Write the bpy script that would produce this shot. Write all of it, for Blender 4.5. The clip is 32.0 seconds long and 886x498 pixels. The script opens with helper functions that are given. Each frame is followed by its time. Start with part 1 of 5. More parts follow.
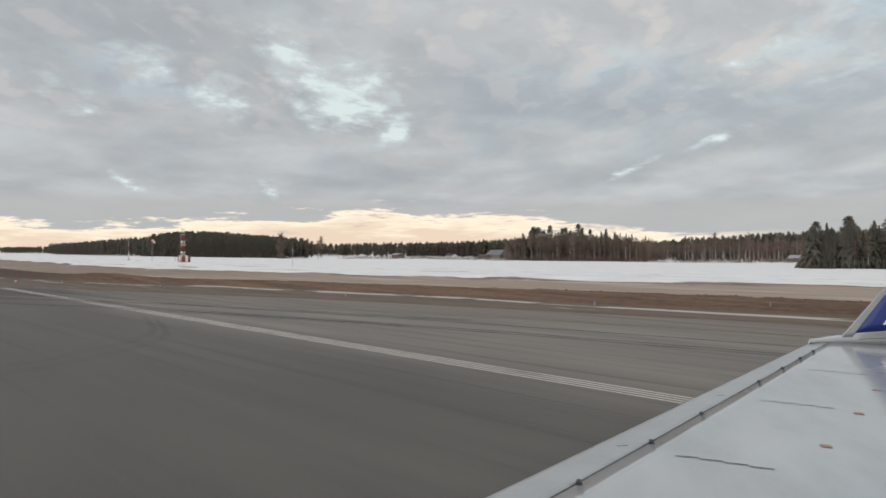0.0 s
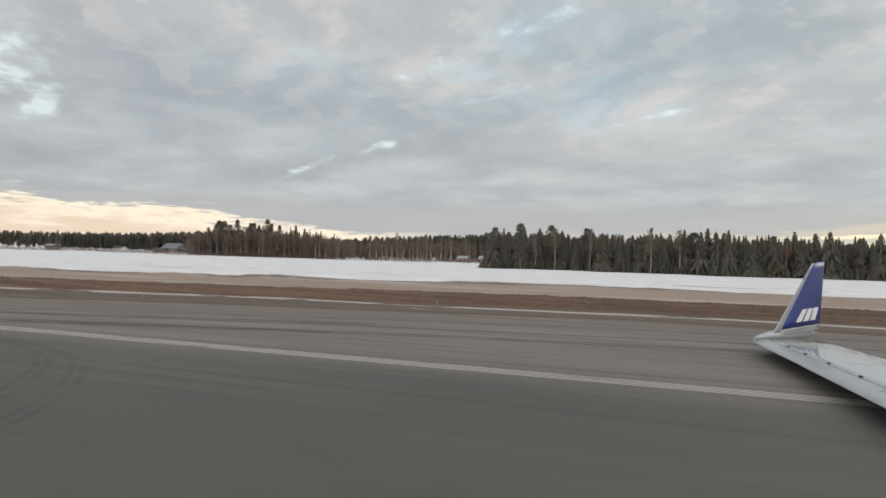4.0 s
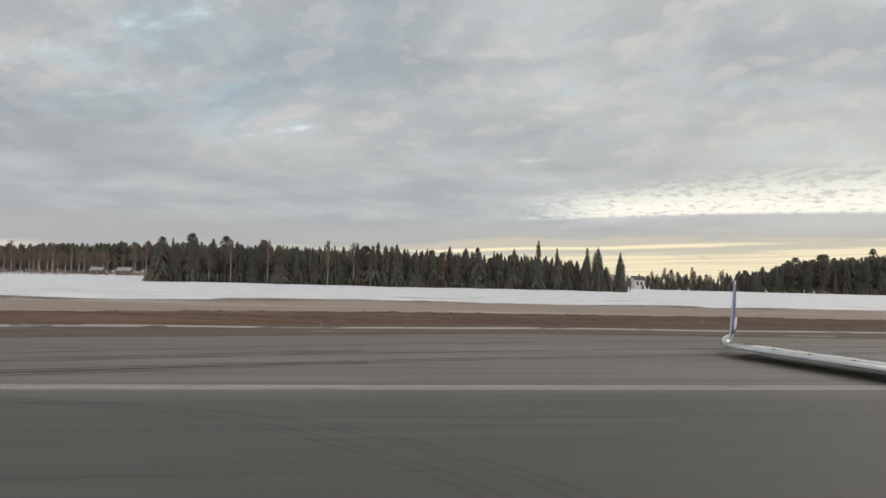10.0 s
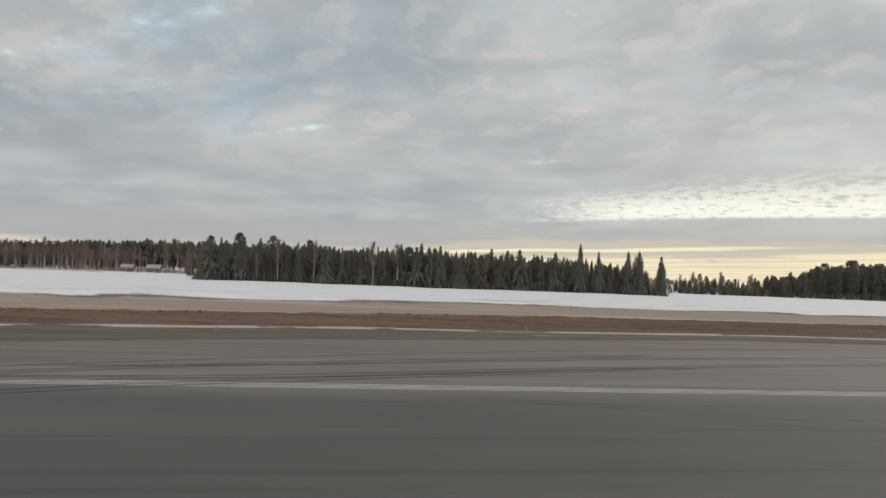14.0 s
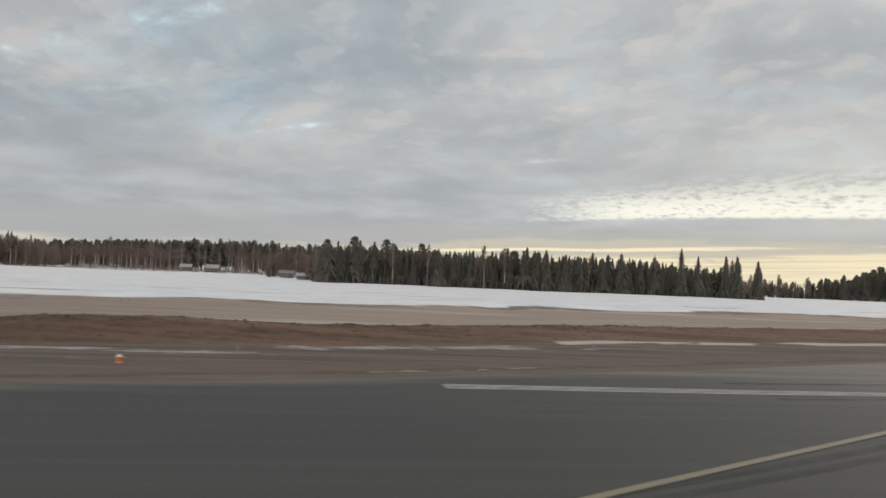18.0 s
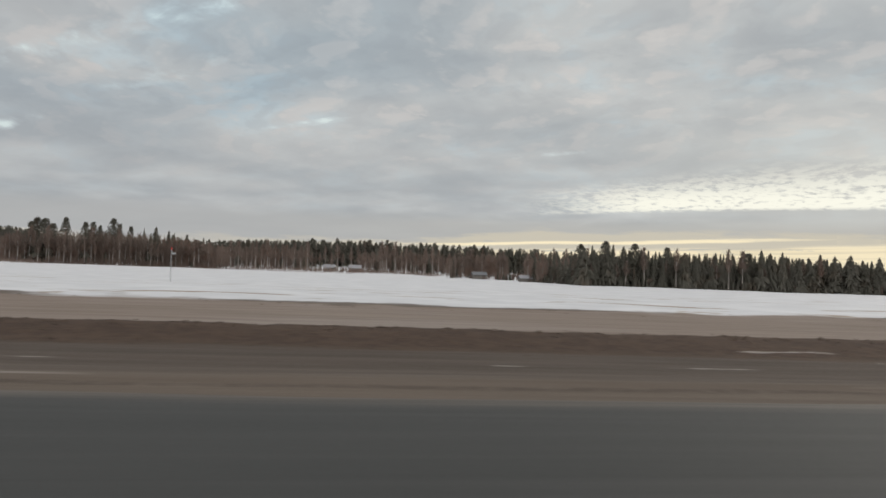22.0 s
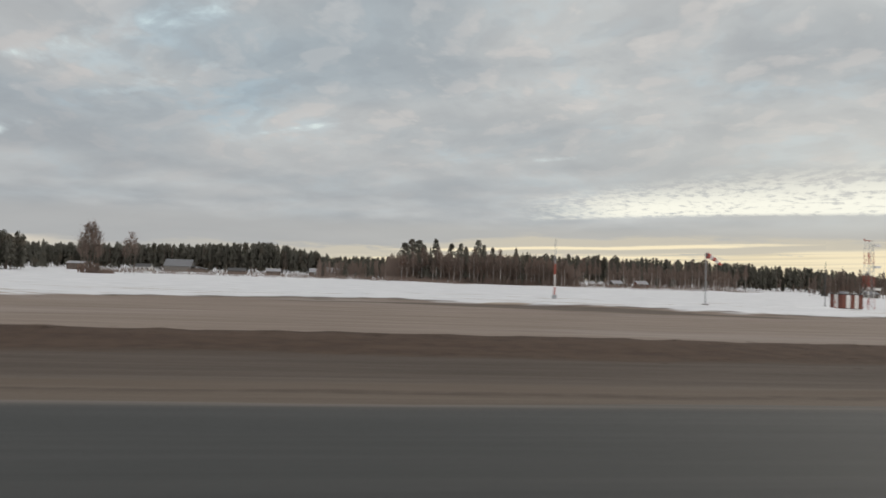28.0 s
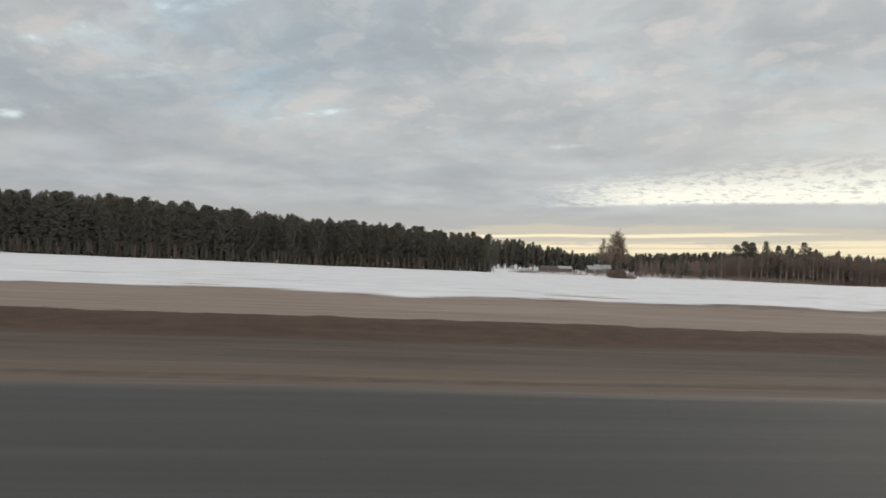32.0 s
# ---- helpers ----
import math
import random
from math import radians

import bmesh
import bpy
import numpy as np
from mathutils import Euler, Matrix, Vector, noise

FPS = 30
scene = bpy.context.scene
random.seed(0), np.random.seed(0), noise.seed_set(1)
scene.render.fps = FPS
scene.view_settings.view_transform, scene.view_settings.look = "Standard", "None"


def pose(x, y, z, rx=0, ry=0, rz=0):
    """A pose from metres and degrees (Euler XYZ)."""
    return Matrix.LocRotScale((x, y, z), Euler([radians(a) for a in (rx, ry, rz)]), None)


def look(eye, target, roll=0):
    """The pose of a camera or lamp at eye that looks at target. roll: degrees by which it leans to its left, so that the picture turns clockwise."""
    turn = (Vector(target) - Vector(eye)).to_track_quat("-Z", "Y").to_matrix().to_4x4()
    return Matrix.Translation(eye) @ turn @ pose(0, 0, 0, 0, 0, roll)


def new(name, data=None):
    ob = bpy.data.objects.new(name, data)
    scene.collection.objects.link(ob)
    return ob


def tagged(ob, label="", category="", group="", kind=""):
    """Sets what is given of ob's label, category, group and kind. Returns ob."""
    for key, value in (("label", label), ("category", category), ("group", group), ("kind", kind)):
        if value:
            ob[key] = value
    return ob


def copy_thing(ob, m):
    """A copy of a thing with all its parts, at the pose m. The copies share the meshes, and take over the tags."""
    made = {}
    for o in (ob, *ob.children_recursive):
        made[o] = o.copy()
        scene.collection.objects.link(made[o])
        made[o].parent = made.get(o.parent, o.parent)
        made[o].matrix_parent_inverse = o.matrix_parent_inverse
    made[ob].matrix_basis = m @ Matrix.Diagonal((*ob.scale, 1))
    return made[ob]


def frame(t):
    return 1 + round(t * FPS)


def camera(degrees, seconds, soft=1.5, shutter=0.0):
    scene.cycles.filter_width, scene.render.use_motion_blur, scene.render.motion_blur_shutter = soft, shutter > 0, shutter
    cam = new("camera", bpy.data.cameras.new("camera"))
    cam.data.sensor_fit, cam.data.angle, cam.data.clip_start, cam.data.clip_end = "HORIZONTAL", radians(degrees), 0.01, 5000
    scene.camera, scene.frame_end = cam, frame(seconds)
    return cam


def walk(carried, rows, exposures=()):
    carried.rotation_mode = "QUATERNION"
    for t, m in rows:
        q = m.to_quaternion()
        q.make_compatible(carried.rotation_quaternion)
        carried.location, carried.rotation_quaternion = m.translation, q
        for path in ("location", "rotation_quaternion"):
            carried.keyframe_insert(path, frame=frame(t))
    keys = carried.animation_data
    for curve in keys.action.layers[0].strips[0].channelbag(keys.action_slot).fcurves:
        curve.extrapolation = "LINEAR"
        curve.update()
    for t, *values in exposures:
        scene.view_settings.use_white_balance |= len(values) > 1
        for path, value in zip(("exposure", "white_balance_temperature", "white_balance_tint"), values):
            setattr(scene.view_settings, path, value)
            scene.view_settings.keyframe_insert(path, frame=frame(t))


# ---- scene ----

# ---------------------------------------------------------------- camera
cam = camera(64.5, 32.0, soft=1.55, shutter=0.3)
# seconds, x, y, z, yaw, pitch, roll
PATH = [
    (0, 22.25, 4.08, 2.34, 46.61, 0.39, 0.24),
    (0.5, 21.53, 3.55, 2.34, 42.37, 0.41, 0.61),
    (1, 20.76, 3.07, 2.34, 38.21, 0.39, 0.82),
    (1.5, 19.95, 2.62, 2.34, 35.61, 0.52, 0.71),
    (2, 19.08, 2.20, 2.34, 32.27, 0.44, 1.10),
    (2.5, 18.16, 1.79, 2.34, 29.85, 0.67, 0.87),
    (3, 17.21, 1.40, 2.34, 26.47, 0.71, 0.57),
    (3.5, 16.22, 1.05, 2.34, 23.21, 0.57, 1.37),
    (4, 15.18, 0.74, 2.34, 20.43, 0.52, 1.64),
    (4.5, 14.09, 0.47, 2.34, 17.88, 0.55, 1.58),
    (5, 12.97, 0.28, 2.34, 15.32, 0.64, 1.40),
    (5.5, 11.84, 0.20, 2.34, 12.48, 0.75, 1.31),
    (6, 10.75, 0.23, 2.34, 9.12, 0.88, 1.53),
    (6.5, 9.76, 0.31, 2.34, 6.23, 0.83, 1.63),
    (7, 8.87, 0.36, 2.34, 3.28, 0.92, 1.19),
    (7.5, 8.05, 0.35, 2.34, 0.56, 1.17, 1.13),
    (8, 7.27, 0.29, 2.34, -2.00, 1.21, 1.46),
    (8.5, 6.49, 0.23, 2.34, -3.35, 1.33, 1.74),
    (9, 5.68, 0.15, 2.34, -5.99, 1.47, 1.56),
    (9.5, 4.83, 0.06, 2.34, -8.01, 1.72, 1.80),
    (10, 3.93, -0.02, 2.34, -9.05, 2.22, 1.50),
    (10.5, 2.99, -0.09, 2.34, -9.82, 2.12, 3.06),
    (11, 2.01, -0.14, 2.34, -10.36, 1.74, 3.99),
    (11.5, 1.02, -0.17, 2.34, -9.67, 2.39, 2.88),
    (12, 0.00, -0.15, 2.34, -9.32, 2.77, 2.09),
    (12.5, -1.03, -0.10, 2.34, -9.35, 3.04, 1.95),
    (13, -2.15, -0.05, 2.34, -9.33, 2.68, 1.76),
    (13.5, -3.42, -0.05, 2.34, -8.61, 2.31, 1.95),
    (14, -4.96, -0.05, 2.34, -8.33, 2.24, 2.21),
    (14.5, -6.81, -0.06, 2.34, -8.34, 2.31, 2.45),
    (15, -9.06, -0.06, 2.34, -8.48, 2.39, 2.62),
    (15.5, -11.77, -0.07, 2.34, -8.62, 2.35, 2.65),
    (16, -15.01, -0.07, 2.34, -8.59, 2.04, 2.48),
    (16.5, -18.88, -0.07, 2.34, -8.51, 2.34, 2.33),
    (17, -23.39, -0.08, 2.34, -8.84, 2.73, 2.85),
    (17.5, -28.20, -0.08, 2.34, -8.41, 2.37, 2.28),
    (18, -33.45, -0.07, 2.34, -8.48, 2.14, 2.49),
    (18.5, -39.15, -0.07, 2.34, -8.38, 2.09, 2.29),
    (19, -45.38, -0.06, 2.34, -7.93, 2.14, 1.89),
    (19.5, -52.36, -0.05, 2.34, -7.42, 2.12, 2.40),
    (20, -59.84, -0.04, 2.34, -7.22, 1.95, 2.25),
    (20.5, -67.84, -0.04, 2.34, -7.31, 1.99, 1.92),
    (21, -76.42, -0.04, 2.34, -7.23, 1.75, 1.84),
    (21.5, -85.54, -0.03, 2.34, -7.27, 1.70, 1.85),
    (22, -95.11, -0.03, 2.34, -7.26, 1.61, 2.12),
    (22.5, -105.24, -0.03, 2.34, -7.33, 1.73, 2.38),
    (23, -116.10, -0.02, 2.34, -7.05, 1.73, 2.12),
    (23.5, -127.62, -0.01, 2.34, -6.77, 1.49, 1.87),
    (24, -139.55, -0.01, 2.34, -6.45, 1.43, 1.98),
    (24.5, -151.77, -0.00, 2.34, -6.61, 1.88, 1.76),
    (25, -164.44, 0.00, 2.34, -6.80, 1.83, 1.76),
    (25.5, -177.67, 0.00, 2.34, -6.18, 2.02, 2.05),
    (26, -191.46, 0.00, 2.34, -6.23, 2.06, 2.14),
    (26.5, -205.77, 0.00, 2.34, -6.67, 2.02, 2.11),
    (27, -220.56, 0.00, 2.34, -7.28, 1.96, 2.03),
    (27.5, -235.83, 0.00, 2.34, -7.77, 1.96, 1.99),
    (28, -251.63, 0.00, 2.34, -7.91, 2.08, 2.05),
    (28.5, -268.15, 0.01, 2.34, -7.12, 2.16, 1.65),
    (29, -285.41, 0.01, 2.34, -7.59, 2.10, 2.87),
    (29.5, -303.39, 0.00, 2.34, -8.52, 1.76, 3.10),
    (30, -321.99, -0.00, 2.34, -8.00, 1.51, 4.04),
    (30.5, -340.99, -0.00, 2.34, -7.55, 1.85, 3.88),
    (31, -360.27, -0.00, 2.34, -7.83, 1.59, 4.54),
    (31.5, -379.78, 0.00, 2.34, -7.53, 1.72, 2.76),
    (32, -399.46, 0.01, 2.34, -6.84, 0.95, 2.49),
]


def stand(x, y, z, yaw, pitch, roll):
    return pose(x, y, z, 0, 0, yaw) @ pose(0, 0, 0, 90 + pitch) @ pose(0, 0, 0, 0, 0, roll)


walk(cam, [(t, stand(*row)) for t, *row in PATH], [(0, 0.19), (3, 0.19), (6, 0.20), (8, 0.10), (11, 0.02), (20, -0.02), (28, -0.02), (30, -0.01), (32, 0.06)])

# ---------------------------------------------------------------- node helpers
def material(name):
    m = bpy.data.materials.new(name)
    m.use_nodes = True
    m.node_tree.nodes.clear()
    return m, m.node_tree


class Nodes:
    """Short hand for node trees."""

    def __init__(self, tree):
        self.t = tree

    def add(self, kind, **sets):
        n = self.t.nodes.new(kind)
        for k, v in sets.items():
            if k in n.inputs:
                self.put(n.inputs[k], v)
        return n

    def put(self, socket, v):
        if isinstance(v, bpy.types.NodeSocket):
            self.t.links.new(v, socket)
        elif isinstance(v, tuple) and len(v) == 3 and socket.type == "RGBA":
            socket.default_value = (*v, 1)
        else:
            socket.default_value = v

    def math(self, op, a, b=0.0, c=0.0, clamp=False):
        n = self.t.nodes.new("ShaderNodeMath")
        n.operation, n.use_clamp = op, clamp
        for s, v in zip(n.inputs, (a, b, c)):
            self.put(s, v)
        return n.outputs[0]

    def vec(self, op, a, b=(0, 0, 0)):
        n = self.t.nodes.new("ShaderNodeVectorMath")
        n.operation = op
        self.put(n.inputs[0], a)
        self.put(n.inputs[1], b)
        return n.outputs[0]

    def mix(self, f, a, b):
        n = self.t.nodes.new("ShaderNodeMix")
        n.data_type = "RGBA"
        self.put(n.inputs[0], f)
        self.put(n.inputs[6], a)
        self.put(n.inputs[7], b)
        return n.outputs[2]

    def noise(self, vec, scale, detail=4.0, rough=0.55, lac=2.0):
        n = self.t.nodes.new("ShaderNodeTexNoise")
        self.put(n.inputs["Vector"], vec)
        n.inputs["Scale"].default_value = scale
        n.inputs["Detail"].default_value = detail
        n.inputs["Roughness"].default_value = rough
        n.inputs["Lacunarity"].default_value = lac
        return n.outputs[0]

    def step(self, v, lo, hi):
        n = self.t.nodes.new("ShaderNodeMapRange")
        n.interpolation_type = "SMOOTHSTEP"
        self.put(n.inputs[0], v)
        for k, x in zip((1, 2, 3, 4), (lo, hi, 0.0, 1.0)):
            self.put(n.inputs[k], x)
        return n.outputs[0]

    def scaled(self, vec, s, turn=0.0):
        n = self.t.nodes.new("ShaderNodeMapping")
        self.put(n.inputs["Vector"], vec)
        n.inputs["Scale"].default_value = s
        n.inputs["Rotation"].default_value = (0, 0, turn)
        return n.outputs[0]

    def xyz(self, vec):
        n = self.t.nodes.new("ShaderNodeSeparateXYZ")
        self.put(n.inputs[0], vec)
        return n.outputs

    def join(self, x, y, z):
        n = self.t.nodes.new("ShaderNodeCombineXYZ")
        for s, v in zip(n.inputs, (x, y, z)):
            self.put(s, v)
        return n.outputs[0]

    def bump(self, height, strength, distance):
        n = self.t.nodes.new("ShaderNodeBump")
        n.inputs["Strength"].default_value = strength
        n.inputs["Distance"].default_value = distance
        self.put(n.inputs["Height"], height)
        return n.outputs[0]

    def surface(self, color, rough=0.8, metal=0.0, normal=None, spec=0.3, extra=()):
        n = self.t.nodes.new("ShaderNodeBsdfPrincipled")
        self.put(n.inputs["Base Color"], color)
        self.put(n.inputs["Roughness"], rough)
        self.put(n.inputs["Metallic"], metal)
        self.put(n.inputs["Specular IOR Level"], spec)
        if normal:
            self.put(n.inputs["Normal"], normal)
        for k, v in extra:
            self.put(n.inputs[k], v)
        return n.outputs[0]

    def out(self, shader):
        n = self.t.nodes.new("ShaderNodeOutputMaterial")
        self.t.links.new(shader, n.inputs[0])


def place(n):
    return n.t.nodes.new("ShaderNodeTexCoord").outputs["Object"]


def world_place(n):
    return n.t.nodes.new("ShaderNodeNewGeometry").outputs["Position"]


def random_of(n):
    return n.t.nodes.new("ShaderNodeObjectInfo").outputs["Random"]


# ---------------------------------------------------------------- sky and light
SUN_AZ, SUN_EL = radians(52), radians(9)   # the light comes from the far right, low

world = bpy.data.worlds.new("sky")
scene.world = world
world.use_nodes = True
wt = world.node_tree
wt.nodes.clear()
w = Nodes(wt)
way = w.vec("NORMALIZE", wt.nodes.new("ShaderNodeTexCoord").outputs["Generated"])
wx, wy, wz = w.xyz(way)
sky = wt.nodes.new("ShaderNodeTexSky")
sky.sky_type, sky.sun_disc = "NISHITA", False
sky.sun_elevation, sky.sun_rotation = SUN_EL, SUN_AZ
sky.air_density, sky.dust_density, sky.ozone_density = 1.0, 2.0, 1.5
clear = w.vec("MULTIPLY", sky.outputs[0], (0.10, 0.10, 0.10))

up = w.math("MAXIMUM", wz, 0.0)
azr = w.math("ARCTAN2", wx, wy)
# the cloud sheet in plan: along its rows, which run to the far left, and across them
flat = w.math("ADD", up, 0.10)
along = w.math("DIVIDE", w.math("ADD", w.math("MULTIPLY", wx, -0.821), w.math("MULTIPLY", wy, 0.571)), flat)
across = w.math("DIVIDE", w.math("ADD", w.math("MULTIPLY", wx, 0.571), w.math("MULTIPLY", wy, 0.821)), flat)
plan = w.join(along, across, 0.0)
bend = w.math("SUBTRACT", w.noise(w.vec("MULTIPLY", plan, (0.6, 0.9, 0)), 1.0, 3.0), 0.5)
bend2 = w.math("SUBTRACT", w.noise(w.vec("ADD", plan, (7.3, 2.1, 0)), 1.1, 3.0), 0.5)
soft = w.vec("ADD", plan, w.join(w.math("MULTIPLY", bend2, 0.30), w.math("MULTIPLY", bend, 0.30), 0.0))
# the single puffs hang lower than the sheet, so they flatten less towards the horizon
swell = w.math("DIVIDE", w.math("MULTIPLY", flat, 1.35), w.math("ADD", flat, 0.14))
puffs = w.vec("MULTIPLY", soft, w.join(swell, swell, 0.0))


def cloud(offset, stretch, scale, detail, rough, sheet=soft):
    return w.noise(w.vec("MULTIPLY", w.vec("ADD", sheet, offset), stretch), scale, detail, rough)


rows = cloud((0, 0, 0), (0.75, 1.0, 0), 1.5, 3.0, 0.45)
lumps = cloud((3.1, 0, 0), (1.0, 1.0, 0), 4.3, 4.0, 0.50, puffs)
lumps_sunward = cloud((3.07, 0.085, 0), (1.0, 1.0, 0), 4.3, 4.0, 0.50, puffs)
fine = cloud((0, 5.2, 0), (1.0, 1.0, 0), 8.5, 4.0, 0.55, puffs)
broad = cloud((11.0, 3.0, 0), (0.8, 1.0, 0), 1.1, 2.0, 0.5)
dense = w.math("ADD", w.math("ADD", w.math("MULTIPLY", rows, 0.46), w.math("MULTIPLY", lumps, 0.42)), w.math("MULTIPLY", fine, 0.12))
relief = w.math("SUBTRACT", lumps, lumps_sunward)
# the lumps fade into a plain veil lower down
fade = w.math("ADD", 0.14, w.math("MULTIPLY", w.step(up, 0.08, 0.25), 0.86))
shade = w.mix(w.step(dense, 0.37, 0.63), (0.506, 0.525, 0.540), (0.424, 0.440, 0.459))
shade = w.mix(w.math("MULTIPLY", w.math("MULTIPLY", w.step(dense, 0.475, 0.37), fade), 0.60), shade, (0.485, 0.585, 0.645))
shade = w.mix(w.math("MULTIPLY", w.math("MULTIPLY", w.step(relief, 0.012, 0.15), fade), 0.55), shade, (0.590, 0.566, 0.560))
shade = w.mix(w.math("MULTIPLY", w.math("MULTIPLY", w.step(relief, -0.012, -0.15), fade), 0.45), shade, (0.385, 0.400, 0.424))
shade = w.mix(w.math("MULTIPLY", w.math("MULTIPLY", w.step(fine, 0.53, 0.70), w.step(relief, -0.02, 0.06)), w.math("MULTIPLY", fade, 0.22)), shade, (0.70, 0.67, 0.65))
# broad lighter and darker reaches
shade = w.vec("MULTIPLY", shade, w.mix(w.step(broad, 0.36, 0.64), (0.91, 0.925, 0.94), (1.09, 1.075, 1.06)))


def thin(cx, cy, rx, ry, strength):
    """How near the sheet of cloud is to one of its thin places."""
    d = w.vec("MULTIPLY", w.vec("SUBTRACT", plan, (cx, cy, 0)), (1 / rx, 1 / ry, 0))
    n = wt.nodes.new("ShaderNodeVectorMath")
    n.operation = "LENGTH"
    wt.links.new(d, n.inputs[0])
    return w.math("MULTIPLY", w.step(n.outputs["Value"], 1.0, 0.0), strength)


THIN = (
    (3.15, 0.02, 0.85, 0.42, 1.0), (3.62, 0.28, 0.55, 0.17, 0.9), (2.62, -0.20, 0.5, 0.16, 0.8), (3.17, -0.50, 0.55, 0.26, 0.62), (2.8, -0.72, 0.5, 0.22, 0.6),
    (3.2, -1.13, 0.6, 0.24, 0.45), (4.25, 1.83, 0.75, 0.11, 0.62), (3.42, 1.95, 0.5, 0.11, 0.66), (2.15, 1.86, 0.8, 0.14, 0.38), (2.25, 1.48, 0.8, 0.12, 0.55),
    (1.72, 1.50, 0.7, 0.15, 0.45), (2.1, 2.61, 0.5, 0.09, 0.48), (1.26, 3.52, 0.4, 0.09, 0.48), (5.0, -1.41, 0.7, 0.11, 0.7), (5.3, -0.5, 0.9, 0.10, 0.6),
)
gaps = thin(*THIN[0])
for spot in THIN[1:]:
    gaps = w.math("MAXIMUM", gaps, thin(*spot))
# ragged bright breaks, each with a paler hem
ragged = w.math("ADD", w.math("MULTIPLY", w.math("SUBTRACT", 0.5, fine), 2.1), w.math("MULTIPLY", w.math("SUBTRACT", 0.5, lumps), 1.0))
hole = w.math("ADD", gaps, w.math("MULTIPLY", ragged, w.step(gaps, 0.02, 0.30)))
shade = w.mix(w.math("MULTIPLY", w.step(hole, 0.15, 0.75), 0.62), shade, (0.600, 0.655, 0.675))
shade = w.mix(w.math("MULTIPLY", w.step(hole, 0.55, 1.0), 0.85), shade, w.mix(0.2, (0.88, 0.97, 0.95), clear))
# bluer high up, away from the sun
blue = w.math("MULTIPLY", w.math("MULTIPLY", w.step(azr, 0.40, -0.20), w.step(azr, -1.0, -0.45)), w.step(up, 0.12, 0.28))
shade = w.vec("MULTIPLY", shade, w.mix(w.math("MULTIPLY", blue, w.step(broad, 0.62, 0.40)), (1.0, 1.0, 1.0), (0.915, 0.985, 1.030)))
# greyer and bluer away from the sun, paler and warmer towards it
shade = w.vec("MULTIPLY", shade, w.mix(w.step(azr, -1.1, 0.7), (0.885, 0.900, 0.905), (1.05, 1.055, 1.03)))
shade = w.mix(w.math("MULTIPLY", w.math("MULTIPLY", w.step(along, 1.8, -0.4), w.step(across, 2.3, 4.4)), 0.45), shade, (0.66, 0.645, 0.585))
# rippled bright field towards the sun, ending in a clean row
field = w.math("MULTIPLY", w.math("MULTIPLY", w.step(across, w.math("ADD", 3.7, w.math("MULTIPLY", along, 0.35)), 4.9), w.step(across, 5.28, 5.10)), w.step(w.math("ADD", along, w.math("MULTIPLY", bend, 1.2)), 2.1, 0.9))
ripple = w.math("ADD", w.math("MULTIPLY", w.noise(w.vec("MULTIPLY", soft, (15.0, 10.5, 0)), 1.0, 3.0, 0.6), 0.72), w.math("MULTIPLY", w.noise(w.vec("MULTIPLY", soft, (3.2, 4.2, 0)), 1.0, 2.0, 0.5), 0.28))
shade = w.mix(w.math("MULTIPLY", field, w.step(w.math("ADD", ripple, w.math("MULTIPLY", field, 0.12)), 0.42, 0.63)), shade, (0.98, 0.965, 0.84))
# smooth grey bank low over the trees
low = w.step(up, 0.085, 0.060)
shade = w.mix(w.math("MULTIPLY", low, 0.85), shade, w.mix(w.step(azr, -0.3, 0.6), (0.43, 0.435, 0.435), (0.50, 0.49, 0.455)))
# clear warm strip at the horizon, with thin bars of cloud across it
rag = w.noise(w.scaled(way, (9.0, 9.0, 70.0)), 1.0, 6.0, 0.62)
bulge = w.math("MULTIPLY", w.step(w.math("ABSOLUTE", w.math("ADD", azr, 0.89)), 0.40, 0.05), 0.020)
base = w.math("SUBTRACT", w.math("ADD", w.math("ADD", 0.036, w.math("MULTIPLY", w.step(azr, -0.35, -0.65), 0.001)), w.math("MULTIPLY", w.step(azr, 0.02, 0.30), 0.024)), w.math("MULTIPLY", w.step(w.math("ABSOLUTE", w.math("ADD", azr, 0.45)), 0.28, 0.12), 0.009))
edge = w.math("ADD", w.math("ADD", base, bulge), w.math("MULTIPLY", w.math("SUBTRACT", rag, 0.5), w.math("ADD", 0.035, w.math("MULTIPLY", w.step(azr, -0.35, -0.65), 0.065))))
streaks = w.math("MULTIPLY", w.step(rag, 0.58, 0.66), w.step(up, 0.020, 0.040))
strip = w.math("MULTIPLY", w.step(w.math("SUBTRACT", up, edge), 0.004, -0.005), w.math("SUBTRACT", 1.0, w.math("MULTIPLY", streaks, 0.75)))
warm_l = w.step(azr, -0.26, -0.52)
warm_r = w.step(azr, -0.28, 0.0)
warm = w.math("MAXIMUM", warm_l, warm_r)
# towards the sun: a long bright bar that climbs to the right, a duller reach, and thin bright streaks under it
tilt = w.math("SUBTRACT", up, w.math("MULTIPLY", azr, 0.038))
taper = w.math("MULTIPLY", w.step(azr, 0.02, 0.20), w.math("MAXIMUM", w.step(azr, 0.66, 0.52), w.math("MULTIPLY", w.step(azr, 0.67, 0.75), 0.8)))
wave = w.math("MULTIPLY", w.math("SUBTRACT", w.noise(w.join(w.math("MULTIPLY", azr, 9.0), w.math("MULTIPLY", up, 90.0), 0.0), 1.0, 4.0, 0.55), 0.5), 0.007)
off_bar = w.math("ABSOLUTE", w.math("ADD", w.math("SUBTRACT", tilt, 0.0308), wave))
bar = w.math("MULTIPLY", w.step(off_bar, w.math("ADD", 0.0006, w.math("MULTIPLY", taper, 0.0030)), 0.0008), taper)
